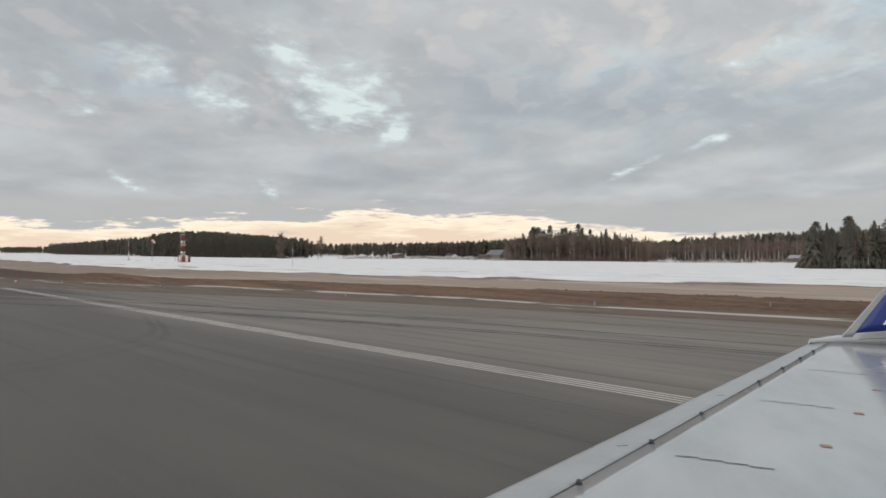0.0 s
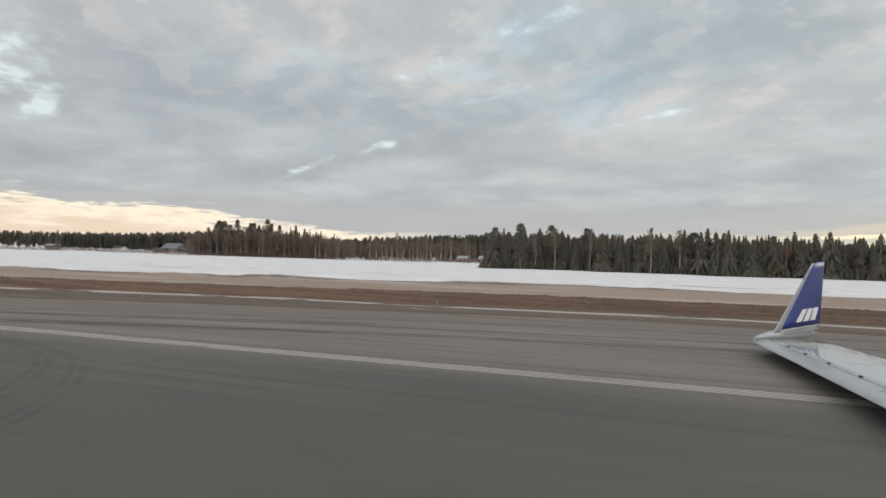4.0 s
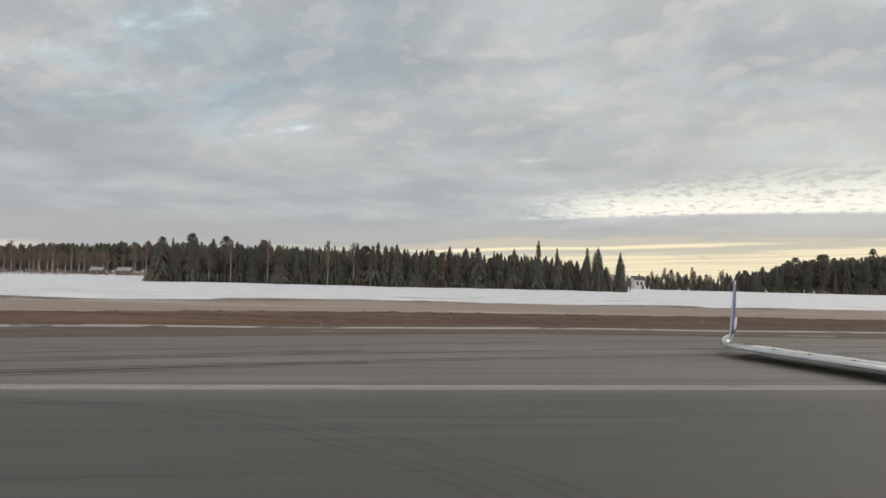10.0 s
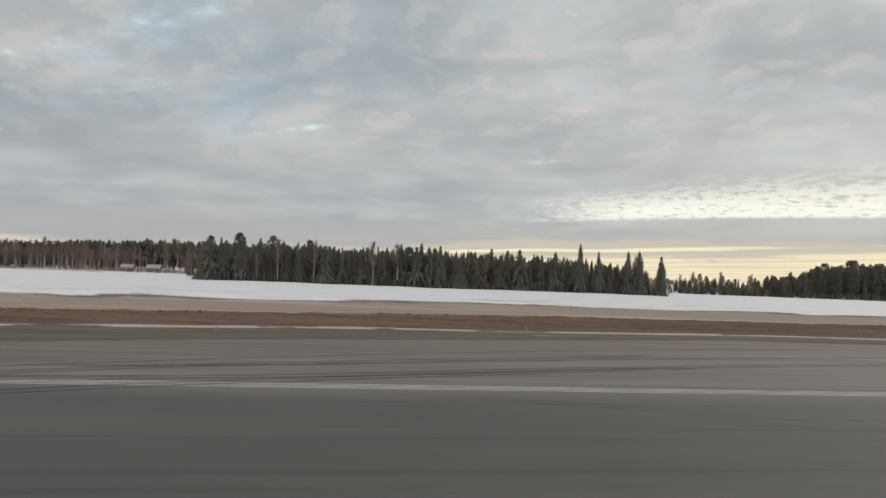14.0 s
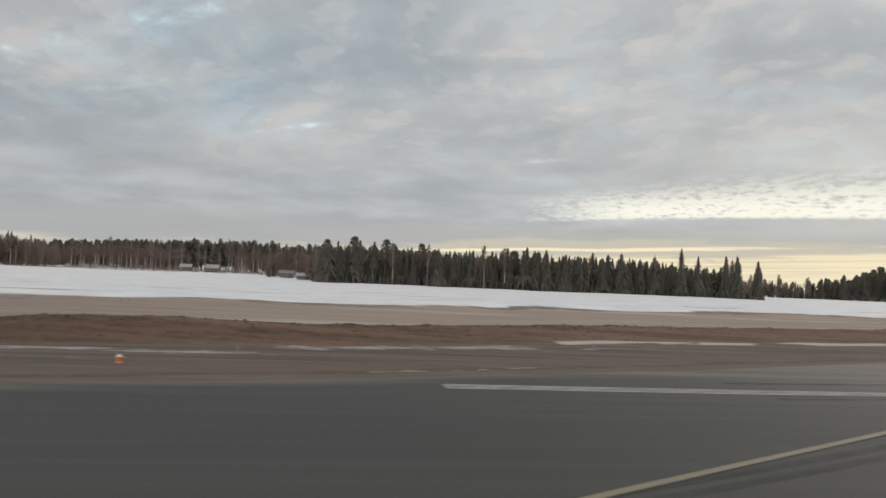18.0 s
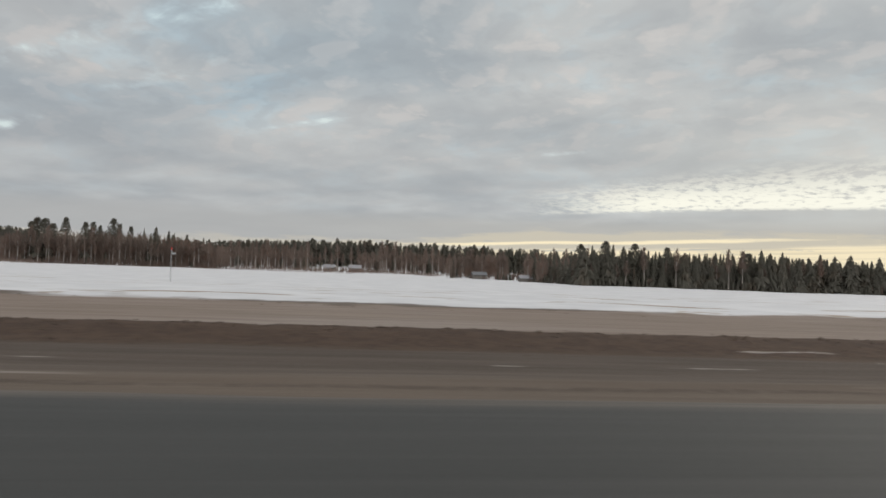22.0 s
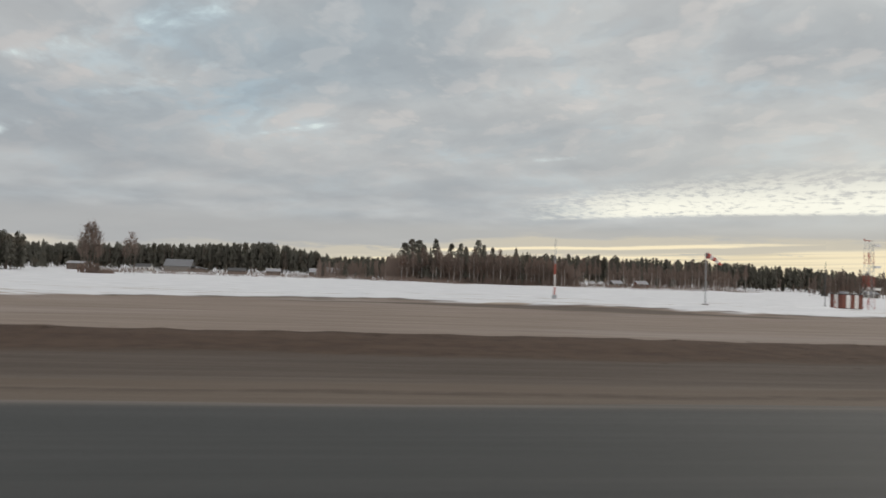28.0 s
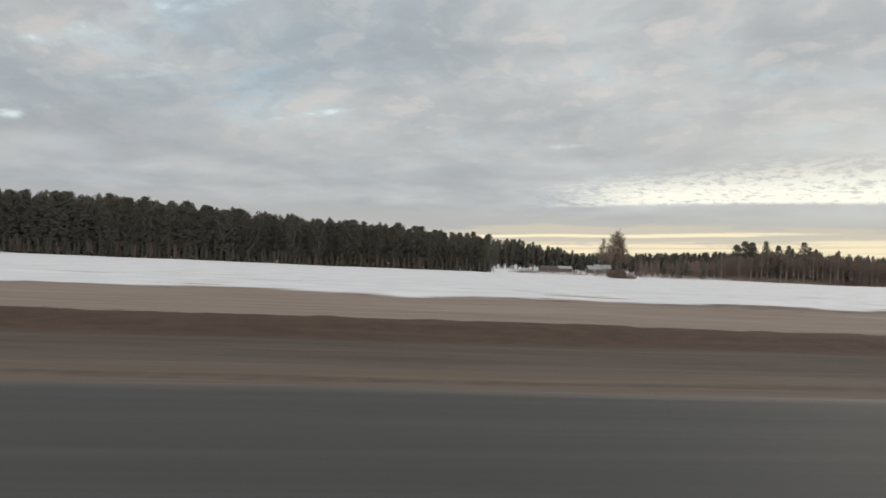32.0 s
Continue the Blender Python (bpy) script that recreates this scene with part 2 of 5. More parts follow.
thin_bars = w.noise(w.join(w.math("MULTIPLY", azr, 5.0), w.math("MULTIPLY", tilt, 260.0), 3.0), 1.0, 3.0, 0.5)
under = w.math("MULTIPLY", w.step(thin_bars, 0.36, 0.62), w.step(w.math("ADD", tilt, wave), 0.0245, 0.0190))
glow_low = w.mix(w.step(w.math("ADD", tilt, wave), 0.0215, 0.0150), (0.605, 0.560, 0.460), (0.80, 0.695, 0.485))
sunward = w.mix(w.math("MAXIMUM", bar, w.math("MULTIPLY", under, 0.80)), glow_low, (1.00, 0.87, 0.60))
warm_c = w.mix(warm_l, sunward, w.mix(w.step(w.math("SUBTRACT", edge, up), 0.030, 0.0), (0.78, 0.620, 0.475), (0.97, 0.85, 0.67)))
shade = w.mix(w.math("MULTIPLY", strip, w.math("ADD", 0.30, w.math("MULTIPLY", warm, 0.65))), shade, warm_c)
# sky out of view, overhead and behind, brightened to light the snow and trees
high = w.step(up, 0.45, 0.85)
shade = w.mix(high, shade, (0.84, 0.85, 0.87))
shade = w.mix(w.step(wy, 0.05, -0.55), shade, (1.22, 1.20, 1.18))
bg = wt.nodes.new("ShaderNodeBackground")
w.put(bg.inputs[0], shade)
bg.inputs[1].default_value = 1.0
wt.links.new(bg.outputs[0], wt.nodes.new("ShaderNodeOutputWorld").inputs[0])

sun_data = bpy.data.lights.new("sun", "SUN")
sun_data.energy, sun_data.angle, sun_data.color = 0.5, radians(25), (1.0, 0.90, 0.78)
sun = new("sun", sun_data)
sun.matrix_world = look((0, 0, 50), (-math.sin(SUN_AZ) * 50, -math.cos(SUN_AZ) * 50, 50 - math.tan(radians(25)) * 50))
scene.view_settings.exposure = 0.0

# ---------------------------------------------------------------- lie of the land (metres; x along the runway, y across it)
BANDX = (-4500, -400, -340, -268, -166, -76, -52, -40, -33, -23, -6, 12, 102, 4500)
ASPHALT = (14.2, 14.2, 14.6, 14.4, 14.2, 14.4, 14.4, 15.6, 17.5, 21.0, 27.5, 32.3, 32.3, 32.3)
RIDGE = (26.2, 26.2, 26.2, 26.0, 26.0, 26.0, 25.6, 27.4, 29.6, 34.0, 39.2, 43.5, 44.4, 44.4)
BANK = (4.4, 4.4, 4.4, 4.4, 4.2, 4.2, 4.2, 4.4, 4.8, 5.4, 6.0, 6.6, 6.6, 6.6)
STRIP = (21.3, 21.3, 21.7, 21.7, 21.7, 21.0, 20.3, 22.2, 24.0, 28.8, 33.0, 36.1, 36.1, 36.1)
SNOWX = (-4500, -400, -361, -350, -334, -322, -290, -272, -262, -249, -236, -223, -166, -130, -110, -95, -64, -48, -29, 0, 21, 4500)
SNOWY = (49.0, 48.0, 46.3, 47.9, 47.4, 45.5, 48.0, 53.7, 61.0, 64.0, 61.0, 57.0, 50.0, 49.5, 45.9, 43.6, 45.8, 51.0, 53.0, 62.0, 68.0, 68.0)


def band(table, x):
    return np.interp(x, BANDX, table)


def snow_edge(x):
    return np.interp(x, SNOWX, SNOWY) + 1.0 * wave(x * 1.3, 4)


def wave(x, seed=0.0):
    return (np.sin(x * 0.11 + seed) + 0.6 * np.sin(x * 0.273 + 1.7 * seed + 1) + 0.4 * np.sin(x * 0.61 + 2.3 * seed + 2)) / 2.0


def terrain(x, y):
    """Height of the open ground, in the units of the tables above."""
    x, y = np.asarray(x, float), np.asarray(y, float)
    a, r, s = band(ASPHALT, x), band(RIDGE, x), snow_edge(x)
    z = np.where(y < a + 2, -0.06, 0.0)
    z = z + 0.05 * np.clip((y - a - 1) / 6, 0, 1) * (y > a)
    # a ploughed bank: steep towards the runway, falling away slowly behind
    face = np.clip((y - r) / band(BANK, x) + 1, 0, 1)
    crest = 0.34 * (1 + 0.12 * wave(x * 2.3, 1) + 0.10 * np.sin(x * 2.9) * np.sin(x * 0.83 + 1)) + 0.28 * np.exp(-((x + 40) / 4.5) ** 2)
    z = z + crest * face * face * (3 - 2 * face) * np.exp(-np.maximum(y - r, 0) / 5.0)
    for mx, my, mh in ((-188.0, 86.5, 0.45), (-193.5, 86.0, 0.30), (-165.3, 48.2, 0.5), (-158.5, 46.0, 0.3), (-47.3, 45.2, 0.4), (-118, 47, 0.25)):
        z = z + mh * np.exp(-((x - mx) / 2.2) ** 2 - ((y - my) / 1.2) ** 2)
    z = z + 0.30 * np.clip((y - s) / 1.6 + 0.5, 0, 1) * (1 + 0.4 * wave(x * 0.8, 3))
    z = z + 0.22 * np.exp(-((y - s + 1.0) / 1.8) ** 2) * np.clip(wave(x * 0.7, 7), 0, 1) ** 2
    far = np.clip((y - 95) / 90, 0, 1)
    dip = np.clip((y - 62) / 26, 0, 1)
    z = z - dip * dip * (3 - 2 * dip) * 0.48 - far * far * (3 - 2 * far) * 0.17 - 0.6 * np.clip((y - 185) / 130, 0, 1)
    # snow banks in front of the farms, and a ploughed heap by the wood
    z = z + 1.0 * np.exp(-((y - 268 - 6 * wave(x * 0.3)) / 7) ** 2) * np.clip((x + 345) / 20, 0, 1) * np.clip((-205 - x) / 20, 0, 1) * (1 + 0.3 * wave(x * 3, 2))
    z = z + 0.8 * np.exp(-((y - 330) / 9) ** 2) * np.clip((x + 150) / 20, 0, 1) * np.clip((-55 - x) / 15, 0, 1)
    z = z + 1.1 * np.exp(-((y - 347) / 6) ** 2 - ((x + 99) / 14) ** 2)
    z = z + 1.3 * np.exp(-((y - 200) / 5) ** 2 - ((x + 363) / 8) ** 2)
    return z


NEAR = 0.889   # metres to one unit across the verge


def land(x, y):
    """Height of the open ground: the verge in its own units, the open field beyond lying a little lower."""
    x, y = np.asarray(x, float), np.asarray(y, float)
    u = np.clip((y - 54) / 30, 0, 1)
    u = u * u * (3 - 2 * u)
    return (1 - u) * NEAR * terrain(x, y / NEAR) + u * (terrain(x, y) - 0.29)


def grid_mesh(name, xs, ys, zfun, attrs=None):
    X, Y = np.meshgrid(xs, ys)
    Z = zfun(X, Y)
    co = np.stack([X, Y, Z], -1).reshape(-1, 3)
    nx, ny = len(xs), len(ys)
    i = (np.arange(ny - 1)[:, None] * nx + np.arange(nx - 1)[None]).ravel()
    faces = np.stack([i, i + 1, i + nx + 1, i + nx], 1)
    me = bpy.data.meshes.new(name)
    me.vertices.add(len(co))
    me.vertices.foreach_set("co", co.ravel())
    me.loops.add(faces.size)
    me.loops.foreach_set("vertex_index", faces.ravel())
    me.polygons.add(len(faces))
    me.polygons.foreach_set("loop_start", np.arange(len(faces)) * 4)
    me.polygons.foreach_set("loop_total", np.full(len(faces), 4))
    me.polygons.foreach_set("use_smooth", np.ones(len(faces), bool))
    for key, fun in (attrs or {}).items():
        at = me.attributes.new(key, "FLOAT", "POINT")
        at.data.foreach_set("value", np.ascontiguousarray(fun(X, Y), dtype=np.float32).ravel())
    me.update()
    return me


def attribute(n, key):
    a = n.t.nodes.new("ShaderNodeAttribute")
    a.attribute_name = key
    return a.outputs["Fac"]


# ---------------------------------------------------------------- ground materials
def ground_material():
    m, t = material("winter_ground")
    n = Nodes(t)
    p = world_place(n)
    long_p = n.scaled(p, (0.12, 1.0, 1.0))
    streak = n.noise(long_p, 0.9, 5.0, 0.6)
    streak2 = n.noise(n.scaled(p, (0.05, 1.0, 1.0)), 2.2, 4.0, 0.6)
    clump = n.noise(p, 1.7, 5.0, 0.65)
    grain = n.noise(p, 9.0, 4.0, 0.7)
    big = n.noise(n.scaled(p, (0.35, 1, 1)), 0.13, 4.0, 0.55)
    # bare soil and dead grass
    soil = n.mix(n.step(clump, 0.35, 0.65), (0.050, 0.030, 0.020), (0.092, 0.058, 0.039))
    soil = n.mix(n.math("MULTIPLY", n.step(streak, 0.48, 0.72), 0.40), soil, (0.150, 0.103, 0.073))
    soil = n.mix(n.math("MULTIPLY", n.step(grain, 0.5, 0.75), 0.5), soil, (0.155, 0.086, 0.048))
    along = n.xyz(p)[0]
    ruddy = n.math("MULTIPLY", n.math("MULTIPLY", n.step(along, -46.0, -38.0), n.step(along, 34.0, -6.0)), n.step(streak, 0.36, 0.60))
    soil = n.mix(n.math("MULTIPLY", ruddy, 0.38), soil, n.mix(n.step(grain, 0.45, 0.62), (0.160, 0.088, 0.055), (0.230, 0.150, 0.105)))
    # the soil farther down the runway is darker
    far_dark = n.step(n.math("ADD", along, n.math("MULTIPLY", streak2, 20.0)), -22.0, -48.0)
    soil = n.mix(n.math("MULTIPLY", far_dark, 0.55), soil, (0.046, 0.033, 0.025))
    # sand thrown on the verge
    sand = n.mix(n.step(streak2, 0.35, 0.65), (0.074, 0.060, 0.050), (0.118, 0.097, 0.081))
    sand = n.mix(n.math("MULTIPLY", n.step(n.math("ADD", attribute(n, "from_edge"), n.math("MULTIPLY", streak2, 3.0)), 4.8, 3.2), 0.6), sand, (0.128, 0.100, 0.077))
    # the rough lip that the plough leaves beside the asphalt
    lip = n.step(n.math("ABSOLUTE", n.math("SUBTRACT", n.math("ADD", attribute(n, "from_edge"), n.math("MULTIPLY", n.math("SUBTRACT", streak, 0.5), 1.6)), 1.4)), 0.40, 0.12)
    sand = n.mix(n.math("MULTIPLY", n.math("MULTIPLY", lip, 0.6), n.step(clump, 0.30, 0.60)), sand, (0.054, 0.041, 0.032))
    foot = n.step(n.math("ADD", attribute(n, "from_edge"), n.math("MULTIPLY", streak, 2.0)), 3.2, 5.2)
    sand = n.mix(n.math("MULTIPLY", n.math("MULTIPLY", far_dark, foot), 0.60), sand, n.mix(n.step(streak, 0.35, 0.65), (0.052, 0.040, 0.031), (0.074, 0.057, 0.045)))
    near = n.step(n.math("ADD", attribute(n, "bank"), n.math("MULTIPLY", n.math("SUBTRACT", streak, 0.5), 0.9)), -0.85, -1.12)
    base = n.mix(near, soil, sand)
    # refrozen strips of snow along the edge of the sand
    off = n.math("ABSOLUTE", n.math("ADD", attribute(n, "from_strip"), n.math("MULTIPLY", n.math("SUBTRACT", n.noise(n.scaled(p, (0.1, 0.5, 1)), 0.5, 4.0), 0.5), 2.6)))
    wide = n.math("ADD", 0.10, n.math("MULTIPLY", n.step(n.xyz(p)[0], -54.0, -38.0), 0.60))
    lying = n.math("MULTIPLY", n.step(off, wide, n.math("MULTIPLY", wide, 0.4)), n.step(n.noise(n.scaled(p, (0.30, 0.4, 1)), 1.0, 5.0, 0.65), attribute(n, "strip_gap"), n.math("ADD", attribute(n, "strip_gap"), 0.08)))
    off2 = n.math("ABSOLUTE", n.math("ADD", n.math("ADD", attribute(n, "from_strip"), 2.1), n.math("MULTIPLY", n.math("SUBTRACT", n.noise(n.scaled(p, (0.08, 0.5, 1)), 0.5, 4.0), 0.5), 2.0)))
    lying = n.math("MAXIMUM", lying, n.math("MULTIPLY", n.step(off2, 0.13, 0.06), n.math("MULTIPLY", n.step(n.noise(n.scaled(p, (0.25, 0.4, 1)), 1.0, 4.0), 0.56, 0.63), n.math("MULTIPLY", n.step(n.xyz(p)[0], -200.0, -180.0), 0.6))))
    thread = n.step(n.math("ABSOLUTE", n.math("SUBTRACT", n.math("ADD", attribute(n, "from_edge"), n.math("MULTIPLY", n.math("SUBTRACT", n.noise(n.scaled(p, (0.05, 0.2, 1)), 0.6, 4.0), 0.5), 1.0)), 2.3)), 0.13, 0.05)
    thread = n.math("MULTIPLY", thread, n.math("MULTIPLY", n.step(n.noise(n.scaled(p, (0.06, 0.2, 1)), 1.0, 4.0), 0.50, 0.58), n.math("MULTIPLY", n.step(along, -80.0, -86.0), n.step(along, -190.0, -175.0))))
    lying = n.math("MAXIMUM", lying, n.math("MULTIPLY", thread, 0.4))
    crumbs = n.noise(n.scaled(p, (0.55, 2.4, 1)), 1.6, 6.0, 0.70)
    patch = n.step(n.math("ADD", attribute(n, "patch"), n.math("MULTIPLY", n.math("SUBTRACT", crumbs, 0.52), 5.0)), 0.15, 0.60)
    lying = n.math("MAXIMUM", lying, n.math("MULTIPLY", n.math("MULTIPLY", patch, n.math("ADD", 0.50, n.math("MULTIPLY", n.step(crumbs, 0.45, 0.68), 0.40))), n.step(attribute(n, "patch"), -0.5, 0.15)))
    base = n.mix(n.math("MULTIPLY", lying, 0.62), base, (0.48, 0.445, 0.41))
    # old dirty snow behind the ridge
    dirty = n.mix(n.step(streak2, 0.3, 0.7), (0.205, 0.160, 0.128), (0.290, 0.236, 0.196))
    dirty = n.mix(n.math("MULTIPLY", n.step(big, 0.5, 0.66), 0.6), dirty, (0.36, 0.32, 0.29))
    dirty = n.mix(n.math("MULTIPLY", far_dark, 0.55), dirty, n.mix(n.step(streak, 0.35, 0.65), (0.125, 0.098, 0.080), (0.185, 0.152, 0.128)))
    back = n.step(n.math("ADD", attribute(n, "from_ridge"), n.math("MULTIPLY", n.math("SUBTRACT", clump, 0.5), 1.2)), 0.0, 0.5)
    base = n.mix(back, base, dirty)
    # clean snow
    white = n.mix(n.step(n.noise(p, 0.25, 4.0), 0.35, 0.7), (0.53, 0.535, 0.545), (0.61, 0.613, 0.62))
    hole = n.math("MULTIPLY", n.step(n.noise(n.scaled(p, (0.10, 0.35, 1)), 0.9, 5.0, 0.6), 0.60, 0.64), n.step(attribute(n, "from_snow"), 70.0, 35.0))
    white = n.mix(hole, white, (0.30, 0.25, 0.20))
    # a wet hollow where the snow has drawn back
    hollow = n.math("ADD", n.math("ABSOLUTE", n.math("DIVIDE", n.math("ADD", along, 236.0), 22.0)), n.math("ABSOLUTE", n.math("DIVIDE", n.math("ADD", attribute(n, "from_snow"), 3.0), 4.5)))
    hollow = n.step(n.math("ADD", hollow, n.math("MULTIPLY", n.math("SUBTRACT", n.noise(n.scaled(p, (0.12, 0.5, 1)), 0.7, 5.0, 0.6), 0.5), 1.6)), 1.05, 0.65)
    base = n.mix(n.math("MULTIPLY", hollow, 0.75), base, (0.070, 0.054, 0.043))
    sn = n.step(n.math("ADD", attribute(n, "from_snow"), n.math("MULTIPLY", n.math("SUBTRACT", n.noise(n.scaled(p, (0.25, 1, 1)), 0.35, 5.0, 0.6), 0.5), 4.0)), -0.4, 0.6)
    rim = n.math("MULTIPLY", n.step(n.math("ABSOLUTE", n.math("ADD", attribute(n, "from_snow"), n.math("MULTIPLY", n.math("SUBTRACT", n.noise(n.scaled(p, (0.25, 1, 1)), 0.35, 5.0, 0.6), 0.5), 4.0))), 0.50, 0.12), n.step(n.noise(n.scaled(p, (0.08, 0.3, 1)), 0.8, 3.0), 0.40, 0.55))
    base = n.mix(sn, base, white)
    base = n.mix(n.math("MULTIPLY", rim, 0.8), base, (0.085, 0.066, 0.052))
    rough = n.math("SUBTRACT", 0.95, n.math("MULTIPLY", sn, 0.25))
    nrm = n.bump(n.math("ADD", clump, n.math("MULTIPLY", grain, 0.35)), 0.6, 0.10)
    n.out(n.surface(base, rough, 0, nrm, 0.2))
    return m


def asphalt_material():
    m, t = material("runway_asphalt")
    n = Nodes(t)
    p = world_place(n)
    grain = n.noise(p, 40.0, 3.0, 0.7)
    patch = n.noise(n.scaled(p, (0.25, 1, 1)), 0.25, 5.0, 0.6)
    streak = n.noise(n.scaled(p, (0.03, 1, 1)), 1.6, 5.0, 0.6)
    old = n.mix(n.step(patch, 0.3, 0.7), (0.112, 0.102, 0.092), (0.168, 0.151, 0.134))
    # near pavement painted darker, for the shade of the aircraft body over it
    inner_shaded = n.mix(n.step(patch, 0.3, 0.7), (0.055, 0.052, 0.047), (0.087, 0.081, 0.073))
    old = n.mix(n.step(n.math("ADD", n.xyz(p)[1], n.math("MULTIPLY", streak, 1.8)), 13.3, 16.4), inner_shaded, old)
    fresh = n.mix(n.step(patch, 0.3, 0.7), (0.027, 0.028, 0.026), (0.041, 0.041, 0.039))
    px_ = n.xyz(p)[0]
    col = n.mix(n.step(n.math("ADD", px_, n.math("MULTIPLY", n.noise(p, 0.15, 4.0), 14.0)), -22.0, -2.0), fresh, old)
    col = n.mix(n.math("MULTIPLY", n.step(streak, 0.45, 0.7), 0.40), col, (0.050, 0.049, 0.047))
    scuff = n.noise(n.scaled(p, (0.012, 0.9, 1)), 2.6, 4.0, 0.6)
    col = n.mix(n.math("MULTIPLY", n.step(scuff, 0.50, 0.72), 0.16), col, (0.086, 0.082, 0.075))
    col = n.mix(n.math("MULTIPLY", n.step(scuff, 0.46, 0.34), 0.35), col, (0.022, 0.022, 0.021))
    col = n.mix(n.math("MULTIPLY", n.step(grain, 0.45, 0.8), 0.25), col, (0.16, 0.155, 0.145))
    # sand dragged over the edge
    dust = n.step(n.math("ADD", attribute(n, "from_edge"), n.math("MULTIPLY", n.math("SUBTRACT", n.noise(n.scaled(p, (0.02, 1, 1)), 0.9, 5.0, 0.65), 0.5), n.math("ADD", 2.5, n.math("MULTIPLY", n.step(px_, -30.0, -5.0), 4.5)))), n.math("SUBTRACT", -1.2, n.math("MULTIPLY", n.step(px_, -30.0, -5.0), 7.0)), 0.4)
    sand = n.mix(n.step(n.noise(n.scaled(p, (0.02, 1, 1)), 3.0, 4.0), 0.35, 0.65), (0.092, 0.077, 0.065), (0.150, 0.127, 0.107))
    col = n.mix(n.math("MULTIPLY", dust, 0.85), col, sand)
    nrm = n.bump(grain, 0.35, 0.01)
    n.out(n.surface(col, n.math("ADD", 0.62, n.math("MULTIPLY", patch, 0.25)), 0, nrm, 0.3))
    return m


MAT_GROUND = ground_material()
MAT_ASPHALT = asphalt_material()


def spread(lo, hi, fine_lo, fine_hi, step):
    """Grid lines: even in the middle, wider and wider outside."""
    mid = list(np.arange(fine_lo, fine_hi + step / 2, step))
    left, right, d = [], [], step
    x = fine_lo
    while x > lo:
        d *= 1.35
        x = max(lo, x - d)
        left.append(x)
    d, x = step, fine_hi
    while x < hi:
        d *= 1.35
        x = min(hi, x + d)
        right.append(x)
    return np.array(left[::-1] + mid + right)


gx = spread(-4600, 4600, -530, 110, 0.9)
gy = np.union1d(spread(-4600, 4600, 12, 84, 0.5), np.arange(12.25, 28.0, 0.5))

# refrozen patches of snow on the verge: from x, to x, y at both ends, half width
PATCHES = (
    (-43.1, -35.7, 19.5, 19.3, 0.40), (-34.6, -27.0, 20.9, 22.9, 0.60), (-53.6, -49.1, 18.1, 18.35, 0.45), (-47.6, -43.1, 19.3, 19.7, 0.17), (-72.0, -66.9, 19.1, 19.0, 0.36),
    (-65.7, -64.4, 19.3, 19.3, 0.20), (-61.5, -54.0, 18.8, 17.7, 0.36), (-83.0, -80.0, 20.6, 20.5, 0.20), (-79.4, -71.0, 18.75, 18.7, 0.42), (-35.4, -28.0, 15.8, 18.4, 0.13),
    (-120.1, -118.7, 20.3, 20.3, 0.14), (-164.8, -161.6, 18.1, 18.2, 0.22),
)


def patch_depth(x, y):
    """Above zero inside a patch, one on its middle line."""
    best = np.full(np.shape(x), -2.0)
    for x0, x1, ya, yb, half in PATCHES:
        mid = ya + (yb - ya) * np.clip((x - x0) / (x1 - x0), 0, 1) + 0.12 * np.sin(x * 1.7)
        past = np.maximum(np.maximum(x0 - x, x - x1), 0) / 0.6
        best = np.maximum(best, 1 - np.hypot((y - mid) / half, past))
    return np.maximum(best, -2.0)


ground = new("ground", grid_mesh("ground", gx, gy, land, {
    "from_ridge": lambda x, y: y / NEAR - band(RIDGE, x) - 0.15 * wave(x, 5),
    "bank": lambda x, y: (y / NEAR - band(RIDGE, x)) / band(BANK, x),
    "from_edge": lambda x, y: y / NEAR - band(ASPHALT, x),
    "from_snow": lambda x, y: np.maximum(y / NEAR - snow_edge(x), -30 - y),
    "from_strip": lambda x, y: y / NEAR - band(STRIP, x) - 0.4 * wave(x, 9),
    "strip_gap": lambda x, y: np.where(x > -26, 0.41, np.where(x > -190, 0.67, 0.70)),
    "patch": patch_depth,
}))
ground.data.materials.append(MAT_GROUND)
tagged(ground, "snow-covered airfield with a muddy brown gravel verge", "ground", kind="structure")

ax = spread(-3600, 2200, -530, 110, 2.0)


def asphalt_sheet():
    X = ax
    rows = np.linspace(0, 1, 34)
    me = grid_mesh("runway", X, rows, lambda x, v: 0 * x, {"from_edge": lambda x, v: (v - 1) * (band(ASPHALT, x) + 22)})
    co = np.zeros(len(me.vertices) * 3)
    me.vertices.foreach_get("co", co)
    co = co.reshape(-1, 3)
    e = NEAR * (band(ASPHALT, co[:, 0]) + 0.35 * wave(co[:, 0], 2))
    co[:, 1] = -22 + co[:, 1] * (e + 22)
    co[:, 2] = 0.0
    me.vertices.foreach_set("co", co.ravel())
    me.update()
    return me


runway = new("runway", asphalt_sheet())
runway.data.materials.append(MAT_ASPHALT)
tagged(runway, "grey asphalt runway with sandy edges and tyre marks", "runway", kind="structure")


# ---------------------------------------------------------------- small builders
def mesh_of(name, verts, faces, mat=None, smooth=False):
    me = bpy.data.meshes.new(name)
    me.from_pydata([tuple(map(float, v)) for v in verts], [], [tuple(f) for f in faces])
    if smooth:
        me.polygons.foreach_set("use_smooth", np.ones(len(me.polygons), bool))
    if mat:
        me.materials.append(mat)
    me.update()
    return me


